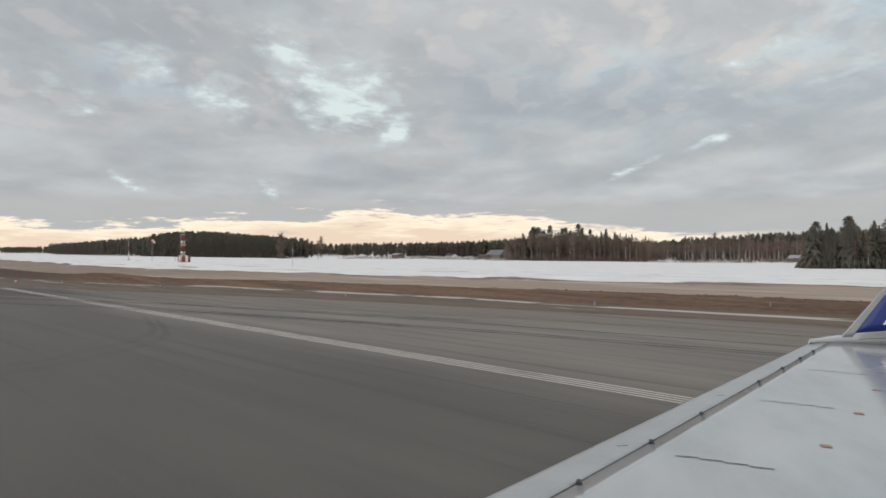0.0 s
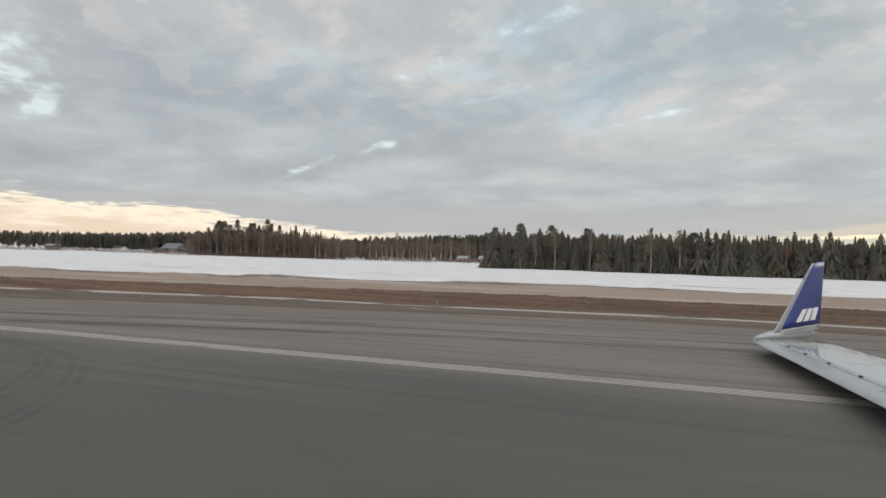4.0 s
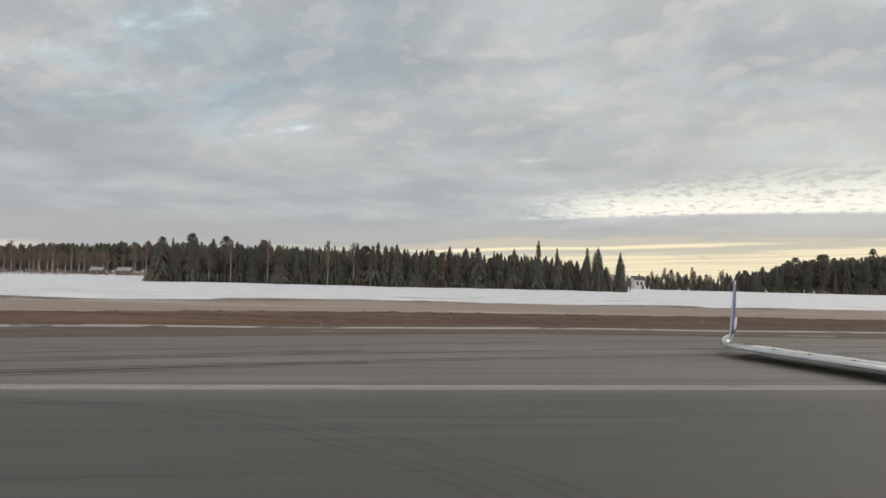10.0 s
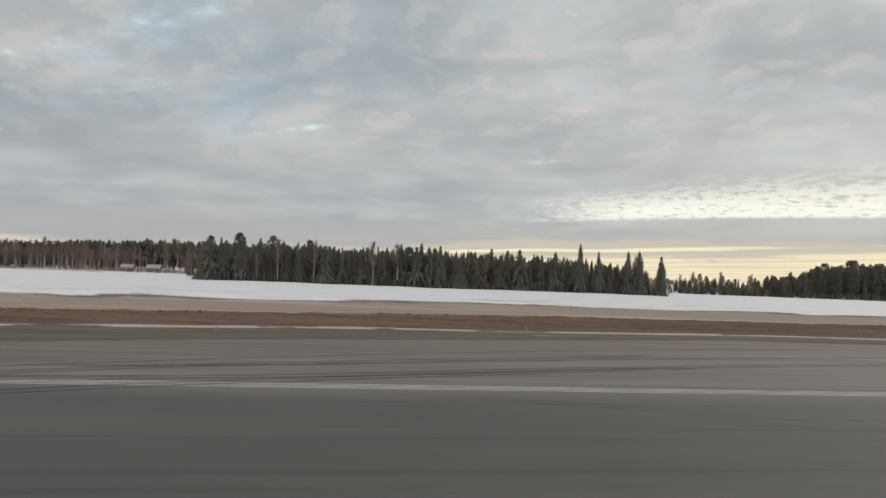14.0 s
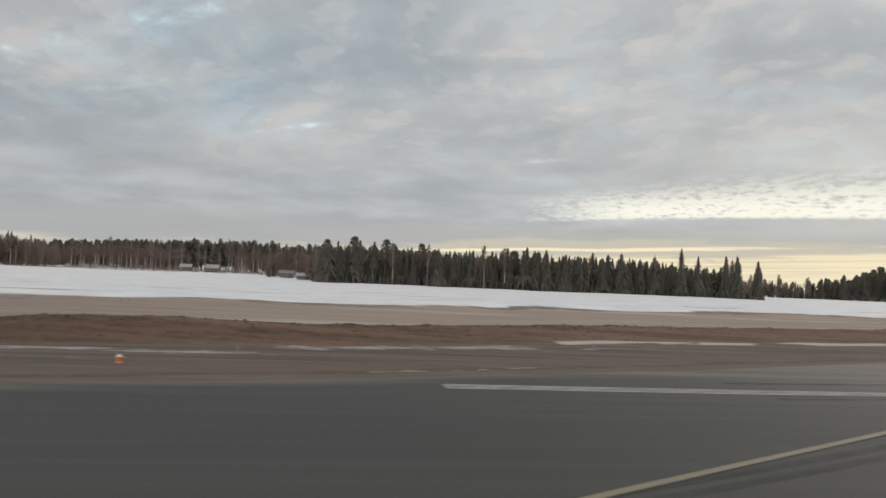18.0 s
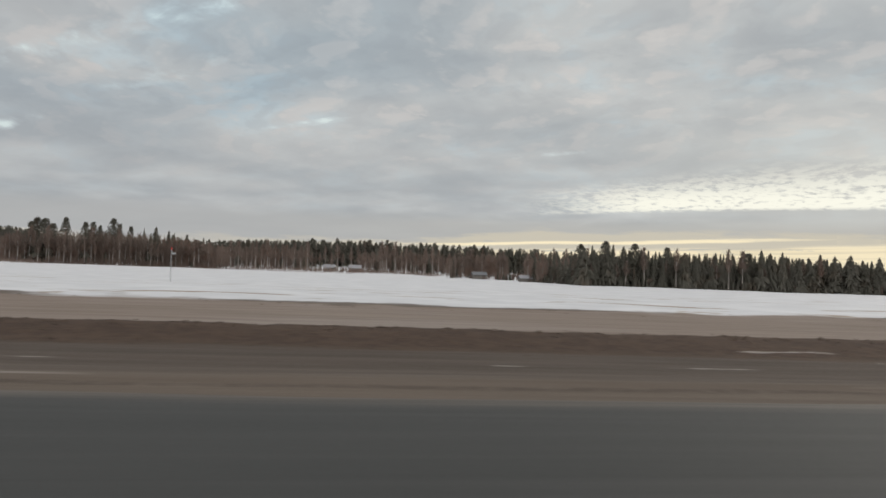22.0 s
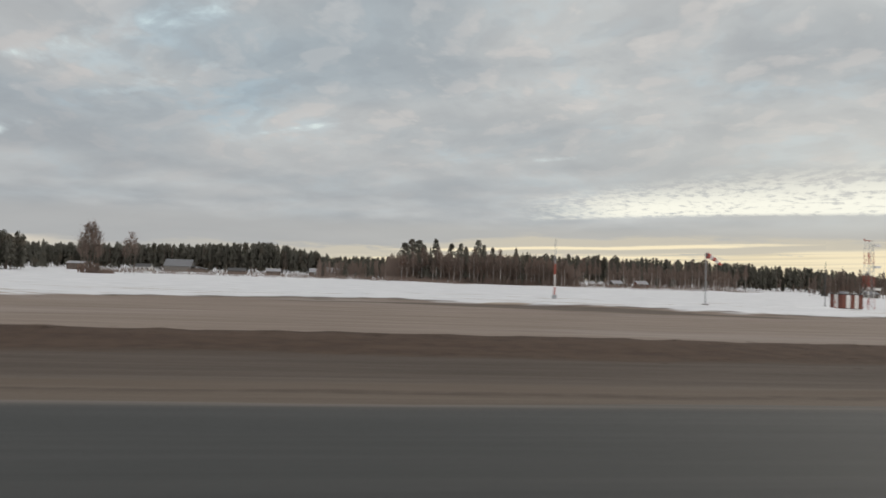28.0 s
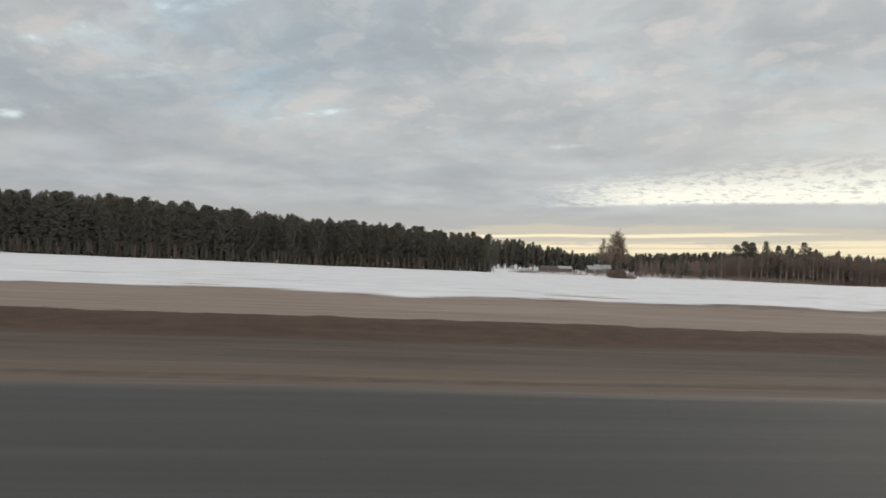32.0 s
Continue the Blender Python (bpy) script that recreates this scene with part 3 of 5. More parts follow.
def part(name, bm, mat, parent, label=""):
    """Links a bmesh as one mesh object under a thing or a part."""
    me = bpy.data.meshes.new(name)
    bm.to_mesh(me)
    bm.free()
    if mat:
        me.materials.append(mat)
    ob = new(name, me)
    ob.parent = parent
    if label:
        ob["label"] = label
    return ob


def hang(name, me, parent, label=""):
    ob = new(name, me)
    ob.parent = parent
    if label:
        ob["label"] = label
    return ob


def empty(name, m):
    ob = new(name)
    ob.empty_display_size = 0.3
    ob.matrix_basis = m
    return ob


def zland(x, y):
    return float(land(np.array([x]), np.array([y]))[0])


def box(bm, lo, hi, bevel=0.0):
    c = [(a + b) / 2 for a, b in zip(lo, hi)]
    s = [abs(b - a) for a, b in zip(lo, hi)]
    r = bmesh.ops.create_cube(bm, size=1.0, matrix=Matrix.Translation(c) @ Matrix.Diagonal((*s, 1)))
    if bevel:
        es = list({e for v in r["verts"] for e in v.link_edges})
        bmesh.ops.bevel(bm, geom=es, offset=bevel, segments=1, affect="EDGES")


def rod(bm, a, b, r0, r1=None, sides=8, cap=True):
    a, b = Vector(a), Vector(b)
    d = b - a
    m = Matrix.Translation((a + b) / 2) @ d.to_track_quat("Z", "Y").to_matrix().to_4x4()
    bmesh.ops.create_cone(bm, cap_ends=cap, segments=sides, radius1=r0, radius2=r0 if r1 is None else r1, depth=d.length, matrix=m)


def plain(name, color, rough=0.6, metal=0.0, vary=0.12, scale=3.0, spec=0.4):
    m, t = material(name)
    n = Nodes(t)
    f = n.noise(place(n), scale, 4.0, 0.6)
    dark = tuple(c * (1 - vary * 2) for c in color)
    light = tuple(min(1, c * (1 + vary)) for c in color)
    col = n.mix(n.step(f, 0.3, 0.7), dark, light)
    n.out(n.surface(col, rough, metal, n.bump(n.noise(place(n), scale * 8, 3.0), 0.15, 0.01), spec))
    return m


# ---------------------------------------------------------------- clods along the verge
MAT_CLOD = plain("wet_soil_clods", (0.080, 0.058, 0.043), 0.95, vary=0.25, scale=4.0)


def clods(name, rows, label):
    """Loose lumps of soil; rows: from x, to x, line across, spread, count, size."""
    r = random.Random(21)
    v, f = [], []
    for x0, x1, line, off, wide, count, size in rows:
        for _ in range(count):
            x = r.uniform(x0, x1)
            y = NEAR * float(line(x)) + off + r.gauss(0, wide)
            z, b = zland(x, y), len(v)
            a, c, h = size * r.uniform(0.5, 1.5), size * r.uniform(0.4, 1.0), size * r.uniform(0.35, 1.0)
            q = [size * 0.25 * r.uniform(-1, 1) for _ in range(6)]
            v += [(x - a + q[0], y + q[1], z), (x + q[2], y - c, z + 0.2 * h), (x + a + q[3], y + q[4], z), (x + q[5], y + c, z), (x + q[0], y + q[3], z + h), (x, y, z - 0.06)]
            f += [(b, b + 1, b + 4), (b + 1, b + 2, b + 4), (b + 2, b + 3, b + 4), (b + 3, b, b + 4), (b + 1, b, b + 5), (b + 2, b + 1, b + 5), (b + 3, b + 2, b + 5), (b, b + 3, b + 5)]
    tagged(new(name, mesh_of(name, v, f, MAT_CLOD)), label, "soil", kind="stuff")


ridge_line = lambda x: band(RIDGE, x)
clods("soil_clods", [
    (-130, -16, ridge_line, -0.35, 0.45, 1300, 0.055), (-420, -130, ridge_line, -0.35, 0.45, 1300, 0.05), (-16, 40, ridge_line, -0.4, 0.5, 300, 0.05),
    (-420, -20, ridge_line, -2.0, 1.1, 1600, 0.05), (-420, 30, snow_edge, -0.6, 0.30, 350, 0.06),
], "loose brown soil clods along the ploughed bank")

# ---------------------------------------------------------------- markings
def paint_material(name, color):
    m, t = material(name)
    n = Nodes(t)
    p = world_place(n)
    worn = n.step(n.noise(n.scaled(p, (0.3, 1, 1)), 2.2, 5.0, 0.7), 0.50, 0.72)
    col = n.mix(n.math("MULTIPLY", worn, 0.75), color, (0.15, 0.145, 0.138))
    n.out(n.surface(col, 0.7, 0, None, 0.3))
    return m


MAT_PAINT = paint_material("white_paint", (0.38, 0.365, 0.34))
MAT_YELLOW = paint_material("yellow_paint", (0.19, 0.165, 0.11))


def stripe_mesh(name, length, width, mat):
    h = 0.005
    v = [(0, 0, 0), (length, 0, 0), (length, width, 0), (0, width, 0), (0, 0, h), (length, 0, h), (length, width, h), (0, width, h)]
    f = [(4, 5, 6, 7), (0, 1, 5, 4), (1, 2, 6, 5), (2, 3, 7, 6), (3, 0, 4, 7)]
    return mesh_of(name, v, f, mat)


def marking(name, x, y0, y1, length, count, fill, label, group):
    """A painted block made of thin lines along the runway."""
    thing = tagged(empty(name, pose(x, y0, 0.001)), label, "marking", group, "structure")
    pitch_y = (y1 - y0) / count
    me = stripe_mesh("stripe", length, pitch_y * fill, MAT_PAINT)
    for k in range(count):
        ob = hang("stripe", me, thing)
        ob.location = (0, k * pitch_y, 0)
    return thing


marking("side_stripe_marking", -31.1, 14.40, 15.04, 57.0, 4, 0.36, "worn white runway side stripe of four thin lines", "runway markings")
for k in range(6):
    y = 14.45 - k * 2.37
    marking("threshold_bar_marking", 18.05, y - 1.30, y, 25.5, 8, 0.40, "worn white threshold bar of thin painted lines", "threshold bars")
for y0, y1 in ((8.24, 9.46), (10.36, 11.56)):
    marking("touchdown_zone_marking", -80.3, y0, y1, 16.55, 7, 0.42, "white touchdown zone bar of thin painted lines", "touchdown zone bars")
marking("touchdown_zone_marking", -306.6, 8.08, 9.32, 17.5, 7, 0.42, "white touchdown zone bar of thin painted lines", "touchdown zone bars")
marking("aiming_point_marking", -239.15, 4.3, 11.3, 37.8, 38, 0.42, "broad white aiming point block of thin painted lines", "runway markings")


def ribbon(name, pts, width, mat, z, label, category, group):
    """A narrow flat strip along a smooth line."""
    p = np.array(pts, float)
    s = np.linspace(0, len(p) - 1, 60)
    k = np.arange(len(p))
    deg = min(5, len(p) - 1)
    xs, ys = np.polyval(np.polyfit(k, p[:, 0], deg), s), np.polyval(np.polyfit(k, p[:, 1], deg), s)
    d = np.stack([np.gradient(xs), np.gradient(ys)], 1)
    d /= np.linalg.norm(d, axis=1)[:, None]
    nrm = np.stack([-d[:, 1], d[:, 0]], 1) * width / 2
    v = [(x + a, y + b, z) for (x, y), (a, b) in zip(zip(xs, ys), nrm)] + [(x - a, y - b, z) for (x, y), (a, b) in zip(zip(xs, ys), nrm)]
    n = len(xs)
    ob = new(name, mesh_of(name, v, [(i, i + n, i + n + 1, i + 1) for i in range(n - 1)], mat))
    return tagged(ob, label, category, group, "structure")


def rubber_material(name, strength):
    m, t = material(name)
    n = Nodes(t)
    p = world_place(n)
    a = n.math("MULTIPLY", n.step(n.noise(n.scaled(p, (0.6, 0.6, 1)), 1.2, 4.0), 0.05, 0.70), strength)
    mixer = t.nodes.new("ShaderNodeMixShader")
    n.put(mixer.inputs[0], a)
    t.links.new(t.nodes.new("ShaderNodeBsdfTransparent").outputs[0], mixer.inputs[1])
    t.links.new(n.surface((0.045, 0.045, 0.046), 0.75, 0, None, 0.3), mixer.inputs[2])
    n.out(mixer.outputs[0])
    return m


MAT_RUBBER = rubber_material("tyre_rubber_mark", 0.40)
MAT_FAINT = rubber_material("faint_tyre_mark", 0.09)
ribbon("taxi_line", [(-38, 3.0), (-30.3, 7.42), (-24.2, 10.65), (-17.8, 13.98), (-10.2, 17.85), (0.2, 22.2), (12, 25.2), (28, 27.2)], 0.14, MAT_YELLOW, 0.011, "faded yellow taxiway centre line curving off the runway", "marking", "runway markings")
for dy in (0.0, -0.42, 2.80, 2.42):
    ribbon("tyre_mark", [(-36, 2.2 + dy), (-22.3, 8.0 + dy), (-18.7, 9.6 + dy), (-15.5, 11.25 + dy), (-11.7, 13.2 + dy), (-7.1, 15.2 + dy), (5, 19.0 + dy)], 0.20, MAT_RUBBER, 0.008, "dark curved rubber tyre mark on the asphalt", "tyre mark", "tyre marks")
for dy in (0.0, 0.4, 2.1):
    ribbon("tyre_mark", [(-24, 13.8 + dy), (-7.2, 15.5 + dy), (0.5, 17.6 + dy), (12.2, 20.3 + dy), (30, 23.1 + dy)], 0.22, MAT_RUBBER, 0.0085, "faint long rubber tyre mark across the turning pad", "tyre mark", "tyre marks")
for dx in (0.0, 0.30, 0.95, 1.25):
    ribbon("tyre_mark", [(6.6 + dx, 4.2), (5.66 + dx, 7.05), (4.86 + dx, 8.64), (3.31 + dx, 10.54), (1.07 + dx, 12.15), (-4 + dx, 13.8)], 0.12, MAT_FAINT, 0.009, "faint round rubber tyre mark on the turning pad", "tyre mark", "tyre marks")


# ---------------------------------------------------------------- woods
def leaf_material(name, dark, light):
    m, t = material(name)
    n = Nodes(t)
    f = n.noise(place(n), 1.4, 4.0, 0.6)
    col = n.mix(n.step(f, 0.3, 0.7), dark, light)
    col = n.mix(n.math("MULTIPLY", random_of(n), 0.5), col, tuple(c * 0.85 for c in dark))
    stand_tone = n.noise(world_place(n), 0.16, 3.0, 0.6)
    col = n.mix(n.math("MULTIPLY", n.step(stand_tone, 0.52, 0.66), 0.45), col, (dark[0] * 1.15, dark[1] * 0.92, dark[2] * 0.82))
    lit = t.nodes.new("ShaderNodeBsdfTranslucent")
    n.put(lit.inputs[0], col)
    mixer = t.nodes.new("ShaderNodeMixShader")
    mixer.inputs[0].default_value = 0.5
    t.links.new(n.surface(col, 0.85, 0, None, 0.15), mixer.inputs[1])
    t.links.new(lit.outputs[0], mixer.inputs[2])
    n.out(mixer.outputs[0])
    return m


MAT_SPRUCE = leaf_material("spruce_needles", (0.144, 0.139, 0.115), (0.178, 0.168, 0.141))
MAT_PINE = leaf_material("pine_needles", (0.141, 0.136, 0.113), (0.174, 0.165, 0.138))
MAT_TWIG = leaf_material("bare_twigs", (0.190, 0.147, 0.124), (0.280, 0.220, 0.188))
MAT_BARK = plain("dark_bark", (0.20, 0.155, 0.125), 0.9, scale=2.0)
MAT_PINEBARK = plain("red_pine_bark", (0.16, 0.115, 0.085), 0.9, scale=2.0)
MAT_BIRCH = plain("white_birch_bark", (0.36, 0.325, 0.295), 0.8, vary=0.2, scale=1.5)


def trunk_mesh(name, h, r, mat, rnd, sides=6):
    v, f = [], []
    levels = 6
    for k in range(levels):
        u = k / (levels - 1)
        ox, oy = 0.012 * h * math.sin(u * 3 + rnd.random()), 0.012 * h * math.cos(u * 2.3)
        for s in range(sides):
            a = 2 * math.pi * s / sides
            rr = r * (1 - u) ** 0.8 + 0.012
            v.append((ox + rr * math.cos(a), oy + rr * math.sin(a), h * u))
    for k in range(levels - 1):
        for s in range(sides):
            t = (s + 1) % sides
            f.append((k * sides + s, k * sides + t, (k + 1) * sides + t, (k + 1) * sides + s))
    return mesh_of(name, v, f, mat, True)


def spray(v, f, root, tip, width, droop, rnd):
    """One bough: a bent leaf-like blade with a ragged outline."""
    r, t = np.array(root), np.array(tip)
    d = t - r
    side = np.array([-d[1], d[0], 0.0])
    side = side / (np.linalg.norm(side) + 1e-6) * width
    mid = r + d * 0.55 + (0, 0, droop * 0.3)
    b = len(v)
    up = np.array([0, 0, width * 0.5])
    v += [r, mid + side * rnd.uniform(0.7, 1.2) - up, mid - side * rnd.uniform(0.7, 1.2) - up, t - (0, 0, droop), mid + up]
    f += [(b, b + 1, b + 4), (b, b + 4, b + 2), (b + 1, b + 3, b + 4), (b + 2, b + 4, b + 3)]


def spruce_crown(h, rad, rnd, low=0.08):
    v, f = [], []
    z = h * low
    while z < h * 0.985:
        u = (z - h * low) / (h * (1 - low))
        reach = rad * (1 - u) ** 0.72 * rnd.uniform(0.60, 1.20) + 0.16
        n = int(7 + 8 * (1 - u))
        a0 = rnd.random() * 6.28
        for k in range(n):
            a = a0 + 6.28 * k / n + rnd.uniform(-0.3, 0.3)
            l = reach * rnd.uniform(0.50, 1.25)
            spray(v, f, (0, 0, z + 0.15 * l), (l * math.cos(a), l * math.sin(a), z - 0.35 * l), 0.13 * l + 0.06, 0.40 * l, rnd)
        z += h * (0.016 + 0.013 * (1 - u)) * rnd.uniform(0.8, 1.2)
    b = len(v)
    v += [np.array((0.10, 0, h * 0.93)), np.array((-0.06, 0.09, h * 0.93)), np.array((-0.06, -0.09, h * 0.93)), np.array((0, 0, h * 1.02))]
    f += [(b, b + 1, b + 3), (b + 1, b + 2, b + 3), (b + 2, b, b + 3)]
    return v, f


def tuft(v, f, c, r, rnd, n=9):
    """A clump of needles or twigs: small leaning triangles round a centre."""
    for _ in range(n):
        d = np.array([rnd.gauss(0, 1), rnd.gauss(0, 1), rnd.gauss(0, 0.7)])
        d = d / (np.linalg.norm(d) + 1e-6)
        q = np.array(c) + d * r * rnd.uniform(0.3, 1.0)
        e = np.array([rnd.gauss(0, 1), rnd.gauss(0, 1), rnd.gauss(0, 1)])
        e = e / (np.linalg.norm(e) + 1e-6) * r * 0.55
        g = np.cross(d, e)
        b = len(v)
        v += [q - e * 0.6, q + e, q + g * 0.9]
        f += [(b, b + 1, b + 2)]


def pine_crown(h, rad, rnd):
    v, f = [], []
    for _ in range(340):
        u = 1.0 - 0.84 * rnd.random() ** 1.15
        reach = rad * min(1.0, 0.16 + 2.4 * (1.0 - u)) * (0.55 + 0.6 * u) * math.sqrt(rnd.random())
        a = rnd.random() * 6.28
        tuft(v, f, (reach * math.cos(a), reach * math.sin(a), h * u), h * 0.034, rnd, 9)
    return v, f


def bare_crown(h, rad, rnd, dense=330):
    """Leafless boughs and twigs."""
    v, f = [], []
    for _ in range(dense):
        u = rnd.uniform(0.36, 0.95)
        a = rnd.random() * 6.28
        l = rad * (1.15 - u) * rnd.uniform(0.5, 1.2)
        root = np.array([0.0, 0.0, h * u * 0.92])
        tip = root + (l * math.cos(a), l * math.sin(a), l * rnd.uniform(0.9, 2.0))
        for q in range(3):
            s = root + (tip - root) * rnd.uniform(0.2, 0.7)
            e = tip + np.array([rnd.gauss(0, 1), rnd.gauss(0, 1), rnd.gauss(0.4, 0.7)]) * l * 0.28
            wv = np.array([-math.sin(a), math.cos(a), 0.2]) * (0.055 + 0.02 * rnd.random())
            b = len(v)
            v += [s - wv, s + wv, e]
            f += [(b, b + 1, b + 2)]
    return v, f


def crown_mesh(name, vf, mat):
    return mesh_of(name, vf[0], vf[1], mat)


rnd = random.Random(11)
KINDS = {"spruce": [], "pine": [], "birch": [], "bush": []}
for k in range(7):
    h = 12.0
    KINDS["spruce"].append((trunk_mesh("trunk", h * 0.95, 0.17, MAT_BARK, rnd), crown_mesh("crown", spruce_crown(h, rnd.uniform(2.0, 3.0), rnd, rnd.uniform(0.02, 0.14)), MAT_SPRUCE)))
for k in range(5):
    h = 12.0
    KINDS["pine"].append((trunk_mesh("trunk", h * 0.95, 0.20, MAT_PINEBARK, rnd), crown_mesh("crown", pine_crown(h, rnd.uniform(1.7, 2.4), rnd), MAT_PINE)))
for k in range(5):
    h = 12.0
    KINDS["birch"].append((trunk_mesh("trunk", h * 0.97, 0.10, MAT_BIRCH, rnd), crown_mesh("crown", bare_crown(h, rnd.uniform(1.5, 2.3), rnd, 130), MAT_TWIG)))
KINDS["alder"] = []
for k in range(4):
    KINDS["alder"].append((trunk_mesh("trunk", 12.0 * 0.95, 0.075, MAT_TWIG, rnd), crown_mesh("crown", bare_crown(12.0, rnd.uniform(2.4, 3.2), rnd, 80), MAT_TWIG)))
LABELS = {
    "alder": ("thin leafless alder with wispy upright twigs", "alder trees"),
    "spruce": ("dark green spruce tree standing at the forest edge", "spruce trees"),
    "pine": ("tall pine tree with a bare trunk and tufted crown", "pine trees"),
    "birch": ("leafless birch tree with a pale trunk", "birch trees"),
}
made = {}


def tree(kind, x, y, height, spin, fat=1.0):
    k = len(made.setdefault(kind, []))
    trunk, crown = KINDS[kind][k % len(KINDS[kind])]
    s = height / 12.0
    thing = empty(kind + "_tree", pose(x, y, zland(x, y) - 0.05, 0, 0, spin) @ Matrix.Diagonal((s * fat, s * fat, s, 1)))
    hang("trunk", trunk, thing)
    hang("crown", crown, thing)
    tagged(thing, LABELS[kind][0], "tree", LABELS[kind][1])
    made[kind].append(thing)


# woods: x from, x to, front y at both ends, rows, spacing, heights at even steps from x0 to x1, share of conifers, round tops
def bulk(name, blocks, label):
    r = random.Random(5)
    groups = {"needles": ([], []), "twigs": ([], []), "trunks": ([], [])}
    for x0, x1, ya, yb, rows, gap, tops, conifer, round_top in blocks:
        for row in range(rows):
            x = x0 - r.random() * gap
            while x < x1:
                u = min(1, max(0, (x - x0) / (x1 - x0)))
                cx, cy = x + r.uniform(-0.4, 0.4) * gap, ya + (yb - ya) * u + row * gap * 1.25 + r.uniform(-0.6, 0.6) * gap
                h = float(np.interp(u, np.linspace(0, 1, len(tops)), tops)) * r.uniform(0.80, 1.06)
                if r.random() < 0.22:
                    h *= r.uniform(0.35, 0.75)
                z0 = zland(cx, cy)
                if r.random() < conifer:
                    v, f = groups["needles"]
                    rad = h * r.uniform(0.15, 0.26) * (0.66 if round_top else 1)
                    low = r.uniform(0.15, 0.45) if round_top else r.uniform(0.03, 0.30)
                    steps = 22
                    lean = r.uniform(-0.03, 0.03) * h
                    for k in range(steps):
                        q = k / (steps - 1)
                        z = h * (low + (0.97 - low) * q)
                        shape = (math.sin(math.pi * min(1, 0.24 + 0.66 * q)) ** 0.6 if round_top else (1 - q) ** 0.85)
                        shape *= r.uniform(0.70, 1.15)
                        for s in range(10):
                            a, l = r.random() * 6.28, rad * shape * r.uniform(0.30, 1.22) + 0.16
                            c, sn = math.cos(a), math.sin(a)
                            wd, b = 0.14 * l + 0.08, len(v)
                            tilt = r.uniform(-1.0, 0.0) * l
                            v += [(cx + 0.15 * c, cy + 0.15 * sn, z0 + z + h * 0.045), (cx + l * c - wd * sn, cy + l * sn + wd * c, z0 + z + tilt), (cx + l * c + wd * sn, cy + l * sn - wd * c, z0 + z + tilt - 0.2)]
                            f += [(b, b + 1, b + 2)]
                    b = len(v)
                    v += [(cx - 0.20, cy, z0 + h * 0.88), (cx + 0.20, cy, z0 + h * 0.88), (cx + lean, cy, z0 + h * (0.94 if round_top else 1.0))]
                    f += [(b, b + 1, b + 2)]
                else:
                    v, f = groups["twigs"]
                    for q in range(84):
                        a, uu = r.random() * 6.28, r.uniform(0.08, 0.93)
                        l = h * 0.15 * (1.15 - uu) + 0.25
                        zz, b, wd = z0 + h * uu * 0.88, len(v), 0.045
                        ox, oy = l * 0.4 * r.uniform(-1, 1), l * 0.4 * r.uniform(-1, 1)
                        v += [(cx + ox - wd, cy + oy, zz), (cx + ox + wd, cy + oy, zz), (cx + l * math.cos(a), cy + l * math.sin(a), zz + l * r.uniform(1.2, 2.6))]
                        f += [(b, b + 1, b + 2)]
                v, f = groups["trunks"]
                b = len(v)
                v += [(cx - 0.10, cy, z0 - 0.2), (cx + 0.10, cy, z0 - 0.2), (cx + 0.02, cy + 0.05, z0 + h * 0.9), (cx, cy + 0.15, z0 - 0.2)]
                f += [(b, b + 1, b + 2), (b + 1, b + 3, b + 2), (b + 3, b, b + 2)]
                x += gap * r.uniform(0.7, 1.3)
    for (key, (v, f)), mat in zip(groups.items(), (MAT_SPRUCE, MAT_TWIG, MAT_BARK)):
        if f:
            me = bpy.data.meshes.new(name)
            me.from_pydata(v, [], f)
            me.materials.append(mat)
            tagged(new(name, me), label, "forest", kind="stuff")


bulk("spruce_forest", [
    (-36, -14, 180, 181, 3, 1.8, (9.0, 9.4), 0.85, False),
    (-14, 80, 181, 187, 8, 1.8, (9.4, 9.8, 9.8, 9.4, 7.2), 0.90, False),
    (184, 420, 278, 318, 7, 2.4, (8, 15, 18, 19, 19, 19, 19), 0.95, True),
], "dense dark spruce forest behind the front trees")
bulk("pine_forest", [
    (-560, -355, 226, 232, 8, 2.0, (17.5, 18.8, 18.6, 16.2, 14.4, 12.0), 0.97, True),
    (-1150, -560, 300, 232, 6, 3.6, (16, 16, 16.5, 17.5), 0.97, True),
], "dense dark pine wood behind the snowy field")
bulk("distant_forest", [
    (-830, -480, 420, 432, 4, 3.4, (15, 14, 14, 14), 0.93, True),
    (-480, -300, 432, 440, 6, 2.2, (14, 14, 14.5, 15.5, 17, 19), 0.93, True),
    (-300, -262, 440, 440, 6, 2.8, (19, 14), 0.93, True),
    (-262, -120, 440, 446, 6, 2.2, (12, 13, 15, 17, 18), 0.85, True),
    (-120, 110, 446, 440, 5, 2.2, (19, 19.5, 19, 18, 16.5, 15), 0.72, True),
    (110, 170, 440, 440, 4, 2.4, (14, 11, 8), 0.6, True),
    (160, 420, 480, 480, 4, 4.0, (8, 8, 9, 11), 0.6, False),
    (-2100, -800, 420, 520, 4, 6.0, (17, 17, 18), 0.97, True),
], "far dark forest line on the horizon")
